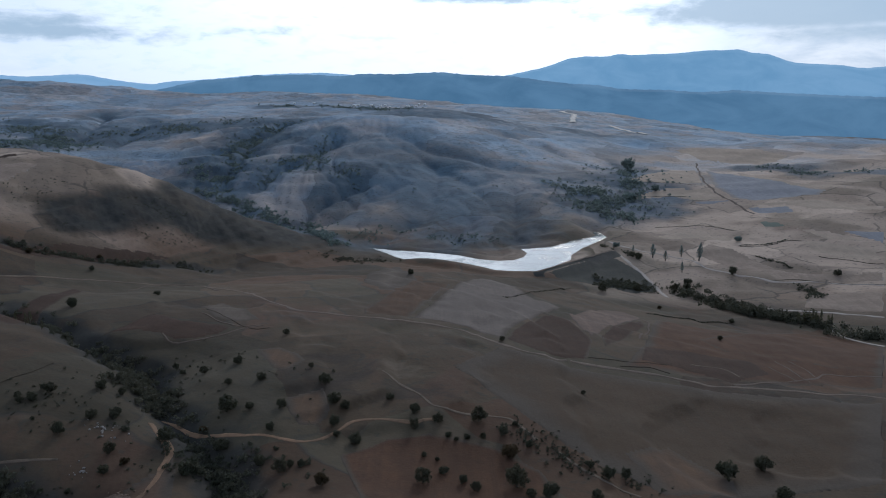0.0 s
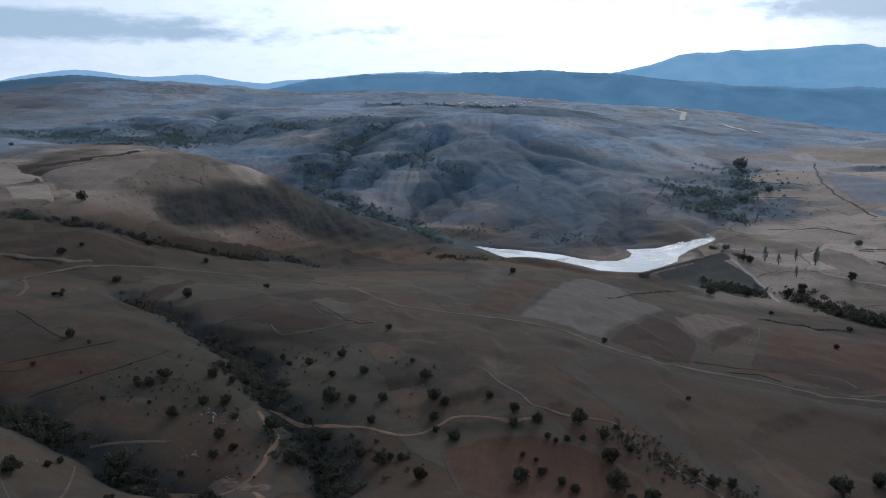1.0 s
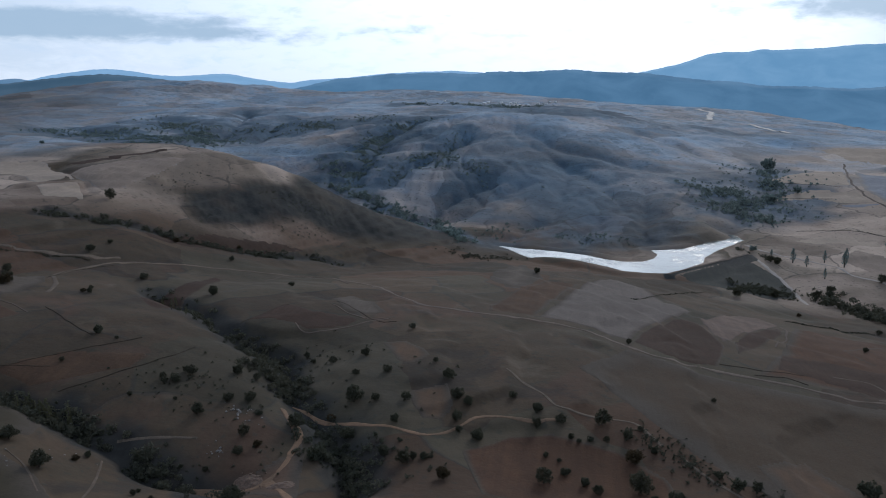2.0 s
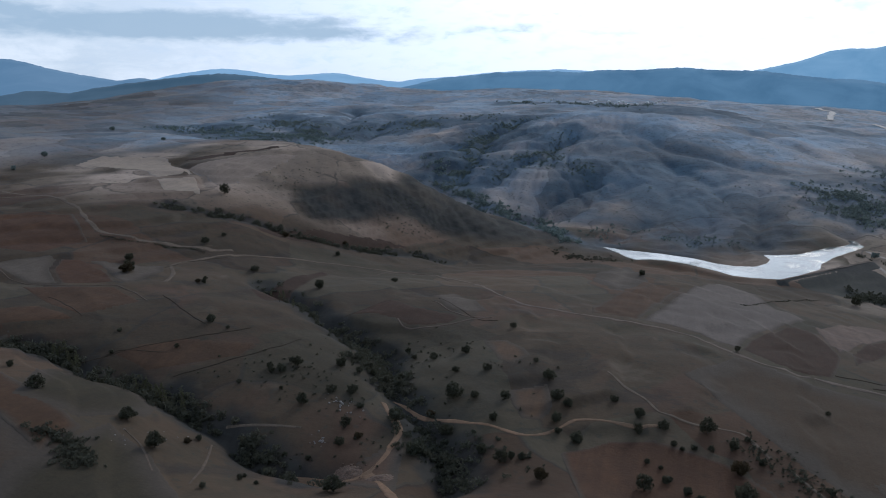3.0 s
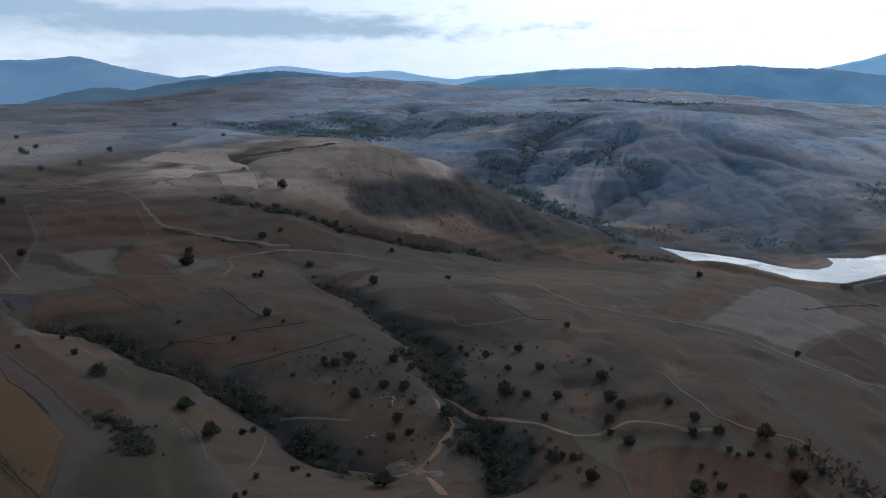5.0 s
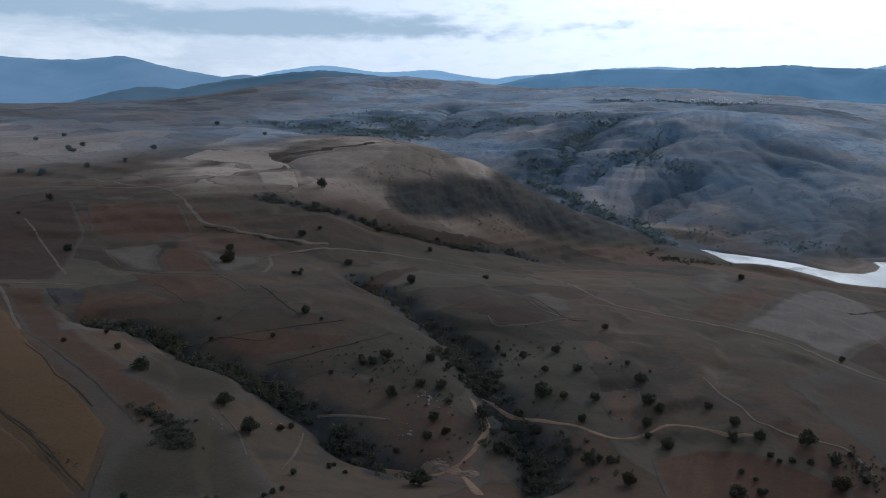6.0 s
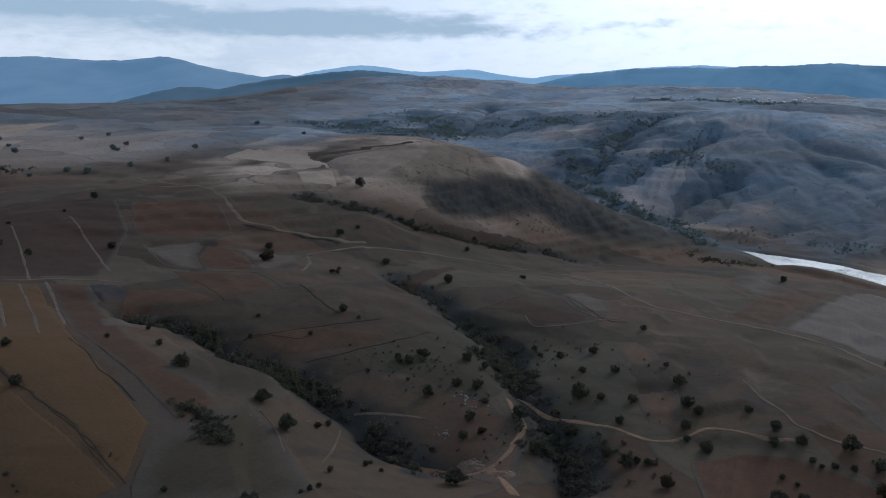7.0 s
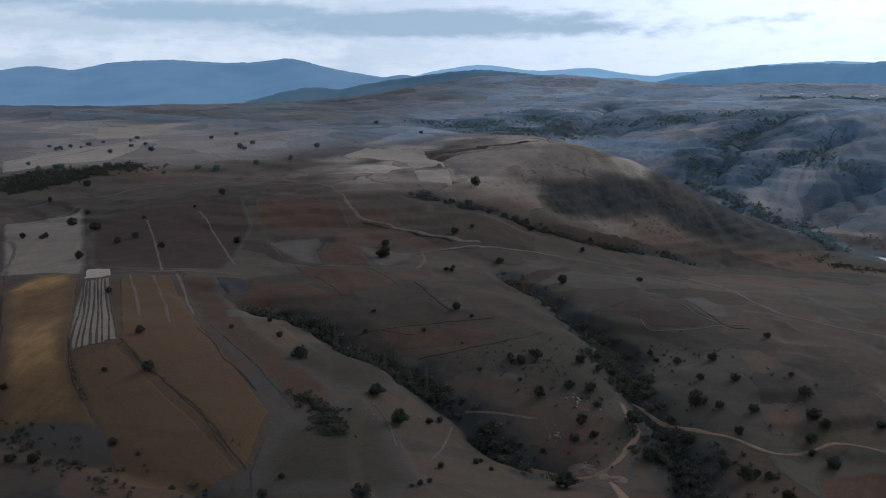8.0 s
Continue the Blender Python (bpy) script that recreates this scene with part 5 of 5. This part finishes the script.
def thicket(line, radius, count, low, high, label, leaf=None, seed=1, name="thicket"):
    """Shrubs strewn along a line, joined: nobody could count them."""
    g = np.random.default_rng(seed)
    p = smooth_line(line, 2.0)
    c = p[g.integers(len(p), size=count)] + g.normal(size=(count, 2)) * radius * 0.55
    # they crowd in some spots and leave others bare
    c = c[fbm(c[:, 0], c[:, 1], 12.0 + 0.6 * radius, 3, seed) > g.uniform(-0.3 - 4.0 / radius, 0.55, count)]
    s = low + (high - low) * g.random(len(c)) ** 2.0
    z = ground(c[:, 0], c[:, 1])
    lumps, per, broad = (4, 6, 1.7) if leaf else (5, 13, 1.0)  # far off, fewer and broader sprays do
    off = g.normal(size=(len(c), lumps, 3)) * np.array([0.26, 0.26, 0.16]) * s[:, None, None]
    centre = np.column_stack([c, z + 0.34 * s])[:, None, :] + off
    v, f = leaves(g, centre.reshape(-1, 3), np.repeat(s * 0.31, lumps), per, np.repeat(broad * (s * 0.11 + 0.045), lumps))
    ob = new(name, mesh_of(name, v, f, leaf or SHRUB_LEAF))
    return tagged(ob, label, "shrubs", kind="stuff")


thicket(GULLIES[0][0], 6.5, 760, 1.6, 5.6, "dense dark shrubs and saplings along a dry creek", seed=201)
thicket(GULLIES[1][0], 6.5, 620, 1.2, 4.8, "dense dark shrubs along a winding creek bed", seed=202)
thicket(GULLIES[2][0], 8.0, 700, 1.4, 5.0, "dark hedge of shrubs along a gully", seed=203)
thicket(GULLIES[3][0], 7.0, 80, 1.0, 3.0, "dark shrubs in a shallow hollow", seed=204)
thicket([(200, 729), (214, 700), (224, 672), (239, 636), (262, 616), (288, 581), (300, 559)], 12.0, 1150, 2.5, 9.0, "dense dark trees along the stream below the dam", seed=205)
thicket([(135, 717), (156, 721), (180, 720)], 16.0, 384, 1.2, 4.5, "dark scrub at the foot of the dam", seed=206)
thicket([(-109, 832), (-192, 1002), (-240, 1034), (-295, 1115), (-328, 1163), (-359, 1198)], 16.0, 1100, 2.0, 6.5, "dark trees along the upper valley floor", HAZE_LEAF, seed=207)
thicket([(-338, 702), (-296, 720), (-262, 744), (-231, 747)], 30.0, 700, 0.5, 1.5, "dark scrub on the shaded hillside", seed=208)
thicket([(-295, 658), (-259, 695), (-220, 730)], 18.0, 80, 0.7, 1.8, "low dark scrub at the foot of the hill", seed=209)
thicket([(-193, 213), (-183, 212), (-172, 203)], 6.0, 150, 1.2, 3.4, "dark shrubs in a fold of the slope", seed=210)
thicket([(-273, 148), (-250, 149), (-219, 142), (-197, 142)], 7.0, 70, 1.0, 3.0, "dark shrubs in a hollow between fields", seed=211)
thicket([(-110, 773), (-84, 754), (-60, 776)], 18.0, 330, 1.0, 3.0, "dry brown scrub round the head of the reservoir", seed=212)
thicket([(-743, 426), (-723, 447), (-715, 481), (-710, 520), (-712, 538)], 22.0, 1500, 2.0, 5.5, "dark belt of trees across the plateau", seed=213)
thicket([(-161, 385), (-149, 379), (-131, 345), (-121, 336), (-111, 325)], 9.0, 330, 1.4, 4.6, "dense dark thicket in the bend of the creek", seed=244)
thicket([(-724, 416), (-713, 429), (-704, 445), (-705, 468)], 16.0, 620, 2.0, 5.0, "dark trees below the upland belt", seed=245)
thicket([(180, 1150), (200, 1090), (190, 1020)], 34.0, 1300, 1.8, 5.5, "dark scrubby wood on the slope over the stream", HAZE_LEAF, seed=246)
thicket([(212, 985), (240, 1080), (262, 1150), (279, 1290)], 15.0, 520, 3.0, 8.0, "dark trees along the stream above the reservoir", HAZE_LEAF, seed=247)
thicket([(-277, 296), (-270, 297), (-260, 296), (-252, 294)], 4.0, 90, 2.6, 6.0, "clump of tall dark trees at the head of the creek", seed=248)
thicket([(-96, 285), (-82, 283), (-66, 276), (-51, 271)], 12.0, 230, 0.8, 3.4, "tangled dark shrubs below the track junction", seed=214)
thicket([(171, 1130), (209, 1090), (232, 1060), (272, 1175), (290, 1332)], 60.0, 700, 1.6, 5.0, "scattered dark trees at the foot of the far hill", HAZE_LEAF, seed=215)
thicket([(-796, 1576), (-626, 1420), (-530, 1497), (-457, 1521), (-377, 1567)], 60.0, 1900, 2.0, 5.5, "scattered dark trees over the far plateau", HAZE_LEAF, seed=216)
thicket([(-237, 1164), (-201, 1236), (-127, 1158)], 30.0, 600, 1.5, 4.0, "dark scrub on a worn hillside", HAZE_LEAF, seed=217)
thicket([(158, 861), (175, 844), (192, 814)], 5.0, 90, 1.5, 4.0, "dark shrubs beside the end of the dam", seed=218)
thicket([(-832, 1418), (-737, 1371), (-622, 1272), (-629, 1425)], 60.0, 2000, 2.0, 6.0, "dark trees in the folds of the far valley", HAZE_LEAF, seed=219)
thicket([(-86, 884), (-54, 942), (10, 900), (58, 891)], 26.0, 240, 1.5, 4.0, "dark bushes on the hillside over the water", HAZE_LEAF, seed=220)
thicket([(-279, 200), (-255, 195), (-225, 187), (-195, 177), (-187, 176)], 1.0, 150, 0.2, 0.5, "low dark weeds on a field bank", seed=231)
thicket([(-286, 184), (-271, 176), (-258, 171)], 0.9, 90, 0.2, 0.5, "low dark weeds between fields", seed=232)
thicket([(-365, 467), (-343, 469), (-323, 476), (-302, 487)], 1.5, 200, 0.4, 1.2, "low dark hedge beside the road", seed=233)
thicket([(42, 565), (60, 595), (99, 668)], 1.0, 90, 0.5, 1.3, "low dark hedge across a pale field", seed=234)
thicket([(145, 578), (164, 573), (202, 585)], 1.2, 130, 0.5, 1.6, "low dark hedge on a field bank", seed=235)
thicket([(304, 854), (327, 852), (357, 863)], 1.5, 130, 0.6, 1.8, "dark hedge between pale fields", seed=236)
thicket([(307, 812), (320, 790), (326, 777)], 2.0, 120, 0.8, 2.4, "dark shrubs on a worn bank", seed=237)
thicket([(315, 719), (317, 705), (315, 685)], 9.0, 60, 1.5, 5.0, "dark clump of shrubs on a pale bank", seed=238)
thicket([(-127, 369), (-86, 335), (-55, 341)], 26.0, 170, 0.5, 1.8, "small low shrubs strewn over the slope", seed=221)
thicket([(-156, 314), (-132, 288), (-117, 265), (-135, 256)], 24.0, 150, 0.5, 1.9, "small low shrubs strewn over the slope", seed=222)
thicket([(-162, 319), (-135, 303), (-119, 283), (-131, 268)], 28.0, 240, 0.5, 1.9, "small low shrubs strewn over the slope", seed=223)
thicket([(26, 315), (41, 292), (58, 273), (76, 269)], 8.0, 300, 0.6, 2.1, "low shrubs along a path down the slope", seed=224)
thicket([(-408, 2035), (-325, 2024), (-222, 1831), (-159, 1794), (-75, 1773)], 45.0, 600, 3.0, 7.0, "dark garden trees among the village houses", HAZE_LEAF, seed=225)
thicket([(-913, 1367), (-761, 1321), (-645, 1211), (-635, 1406)], 40.0, 1200, 2.0, 5.5, "dark trees on the far edge of the plateau", HAZE_LEAF, seed=226)
thicket([(501, 1350), (537, 1307), (529, 1188), (611, 1180)], 26.0, 300, 2.5, 6.0, "dark hedges on the far plain", HAZE_LEAF, seed=227)
thicket([(-274, 1548), (-310, 1447), (-320, 1354), (-308, 1220), (-301, 1138)], 22.0, 1900, 1.6, 5.0, "dark trees filling a ravine of the far hill", HAZE_LEAF, seed=241)
thicket([(-177, 1401), (-201, 1262), (-234, 1189), (-249, 1135)], 16.0, 700, 1.4, 4.0, "dark scrub in a ravine of the far hill", HAZE_LEAF, seed=242)
thicket([(-341, 1111), (-305, 1100), (-263, 1058), (-215, 1007), (-182, 1019), (-134, 974)], 14.0, 468, 2.0, 6.5, "pale yellowing trees along the upper creek", HAZE_LEAF, seed=243)
thicket([(-295, 1465), (-142, 1153), (-26, 1128), (85, 1088), (163, 1130), (151, 1367)], 120.0, 200, 1.0, 2.6, "scattered scrub over the big bare hill", HAZE_LEAF, seed=228)


# ---- the village ----
def plaster(name, colour, dirt):
    m, k, p = material(name)
    n = k.noise(place_of(k), 0.9, 5.0, 0.65)
    k.put(p.inputs["Base Color"], k.mix(k.ramp(n, 0.45, 0.75), colour, dirt))
    p.inputs["Roughness"].default_value = 0.9
    return m


WHITE_WALL = plaster("white_wall", (0.82, 0.8, 0.77), (0.66, 0.62, 0.57))
TILE_ROOF = plaster("tile_roof", (0.24, 0.12, 0.085), (0.17, 0.1, 0.075))
PALE_ROOF = plaster("pale_roof", (0.9, 0.9, 0.9), (0.75, 0.75, 0.75))
DARK_PANE = plaster("dark_pane", (0.03, 0.035, 0.04), (0.05, 0.05, 0.05))
DOOR_WOOD = plaster("door_wood", (0.12, 0.07, 0.04), (0.08, 0.05, 0.03))


def box(x0, y0, z0, x1, y1, z1):
    v = [(x, y, z) for x in (x0, x1) for y in (y0, y1) for z in (z0, z1)]
    return v, [(0, 1, 3, 2), (4, 6, 7, 5), (0, 4, 5, 1), (2, 3, 7, 6), (0, 2, 6, 4), (1, 5, 7, 3)]


def house(w, d, h, roof_material):
    ob = thing("house", "", "")
    part("wall", mesh_of("wall", *box(-w / 2, -d / 2, -1.2, w / 2, d / 2, h), WHITE_WALL), ob)
    e, r = 0.5, d * 0.28
    v = []
    for x in (-w / 2 - e, w / 2 + e):
        v += [(x, -d / 2 - e, h - 0.15), (x, 0, h + r), (x, d / 2 + e, h - 0.15), (x, d / 2 + e, h - 0.4), (x, 0, h + r - 0.3), (x, -d / 2 - e, h - 0.4)]
    f = [(i, (i + 1) % 6, 6 + (i + 1) % 6, 6 + i) for i in range(6)] + [(0, 5, 4, 1), (1, 4, 3, 2), (6, 7, 10, 11), (7, 8, 9, 10)]
    roof = part("roof", mesh_of("roof", v, f, roof_material), ob)
    part("chimney", mesh_of("chimney", *box(w * 0.2, -0.3, h + r * 0.5, w * 0.2 + 0.6, 0.3, h + r + 0.8), WHITE_WALL), roof)
    for i in range(3):
        x = -w / 2 + w * (0.2 + 0.3 * i)
        if i == 1:
            part("door", mesh_of("door", *box(x - 0.5, -d / 2 - 0.04, 0, x + 0.5, -d / 2 + 0.1, 2.1), DOOR_WOOD), ob)
        else:
            part("window", mesh_of("window", *box(x - 0.6, -d / 2 - 0.04, 1.0, x + 0.6, -d / 2 + 0.1, 2.2), DARK_PANE), ob)
    return ob


HOUSES = [(-205, 1981), (-205, 2069), (-174, 2085), (-151, 2083), (-144, 2140), (-123, 1990), (-94, 1811), (-85, 2083), (-65, 2100), (-64, 2309), (-49, 2315), (-390, 2257), (-337, 2244)]
kinds = [house(9.0, 6.5, 3.2, PALE_ROOF), house(10.0, 6.5, 3.8, PALE_ROOF), house(8.0, 6.0, 2.9, PALE_ROOF)]
for i, (x, y) in enumerate(HOUSES):
    m = pose(x, y, float(ground(x, y)) + 0.8, 0, 0, rng.uniform(-25, 25)) @ Matrix.Scale(0.8, 4)
    k = kinds[i % 3]
    if i < 3:
        k.matrix_basis = m
    ob = k if i < 3 else copy_thing(k, m)
    label = ("white village house with a pale roof", "white two storey village house with a pale roof", "small white village house with a pale metal roof")[i % 3]
    tagged(ob, label, "house", "houses of the far village")


# ---- stones ----
def stone_material(name, a, b):
    m, k, p = material(name)
    v = place_of(k)
    n = k.noise(v, 1.7, 6.0, 0.65)
    k.put(p.inputs["Base Color"], k.mix(k.ramp(n, 0.35, 0.65), a, b))
    p.inputs["Roughness"].default_value = 0.9
    bump(k, p, n, 0.6, 0.1)
    return m


PALE_STONE = stone_material("pale_stone", (0.27, 0.235, 0.205), (0.17, 0.147, 0.128))
PINK_STONE = stone_material("pink_stone", (0.17, 0.105, 0.068), (0.095, 0.061, 0.042))


def stone(seed, material):
    g = np.random.default_rng(seed)
    bm = bmesh.new()
    bmesh.ops.create_icosphere(bm, subdivisions=2, radius=0.5)
    cuts = g.normal(size=(7, 3))
    cuts /= np.linalg.norm(cuts, axis=1)[:, None]
    for v in bm.verts:
        for c in cuts:
            over = v.co.dot(Vector(c)) - 0.36
            if over > 0:
                v.co -= Vector(c) * over * 0.85
        v.co.z *= 0.7
    me = bpy.data.meshes.new("boulder")
    bm.to_mesh(me)
    bm.free()
    me.materials.append(material)
    return me


stones = {PALE_STONE: [stone(300 + i, PALE_STONE) for i in range(4)], PINK_STONE: [stone(310 + i, PINK_STONE) for i in range(4)]}
for line, count, radius, low, high, mat, label, group in (
        ([(-131, 298), (-126, 297), (-120, 292)], 24, 4.0, 0.5, 1.7, PALE_STONE, "pale weathered boulder half sunk in dry grass", "pale boulders on the slope"),
        ([(-128, 272), (-123, 271), (-122, 277)], 14, 5.0, 0.4, 1.3, PALE_STONE, "pale loose boulder on bare ground", "pale boulders by the track"),
        ([(-180, 227), (-171, 235), (-164, 251)], 16, 8.0, 0.3, 1.0, PALE_STONE, "small pale boulder on the spur", "pale boulders on the spur"),
        ([(-113, 259), (-108, 260), (-103, 257)], 46, 4.5, 0.4, 1.5, PINK_STONE, "broken pinkish rock in a rubble heap", "rubble by the track junction")):
    p = smooth_line(line, 0.5)
    for i in range(count):
        q = p[rng.integers(len(p))] + rng.normal(size=2) * radius * 0.5
        s = low + (high - low) * rng.random() ** 2
        ob = new("boulder", stones[mat][i % 4])
        ob.matrix_basis = pose(q[0], q[1], float(ground(*q)) + 0.12 * s, rng.uniform(-12, 12), rng.uniform(-12, 12), rng.uniform(0, 360)) @ Matrix.Diagonal((s, s * 0.8, s, 1))
        tagged(ob, label, "boulder", group)


# ---- rock heap by the track junction ----
def heap(name, x, y, a, b, h, seed, material, label):
    """A tipped mound of broken rock."""
    n = 40
    u, v = np.meshgrid(np.linspace(-1.15, 1.15, n), np.linspace(-1.15, 1.15, n), indexing="ij")
    px, py = x + u * a, y + v * b
    r = np.sqrt(u * u + v * v) + 0.22 * fbm(px, py, 5.0, 3, seed)
    z = h * np.clip(1.0 - r, -0.25, 1.0) ** 1 + 0.35 * h * np.abs(fbm(px, py, 2.2, 3, seed + 1)) * (r < 1.0)
    verts = np.stack([px, py, ground(px, py) + z], -1).reshape(-1, 3)
    return tagged(new(name, mesh_of(name, verts, grid_faces(n, n), material, False)), label, "mound")


(hx, hy) = (-108, 259)
heap("spoil_mound", hx, hy, 5.0, 3.4, 1.2, 401, PINK_STONE, "low mound of pinkish broken rock beside a track")
(hx, hy) = (-94, 253)
heap("spoil_mound", hx, hy, 5.0, 3.0, 0.9, 411, PINK_STONE, "small mound of orange earth beside a track")
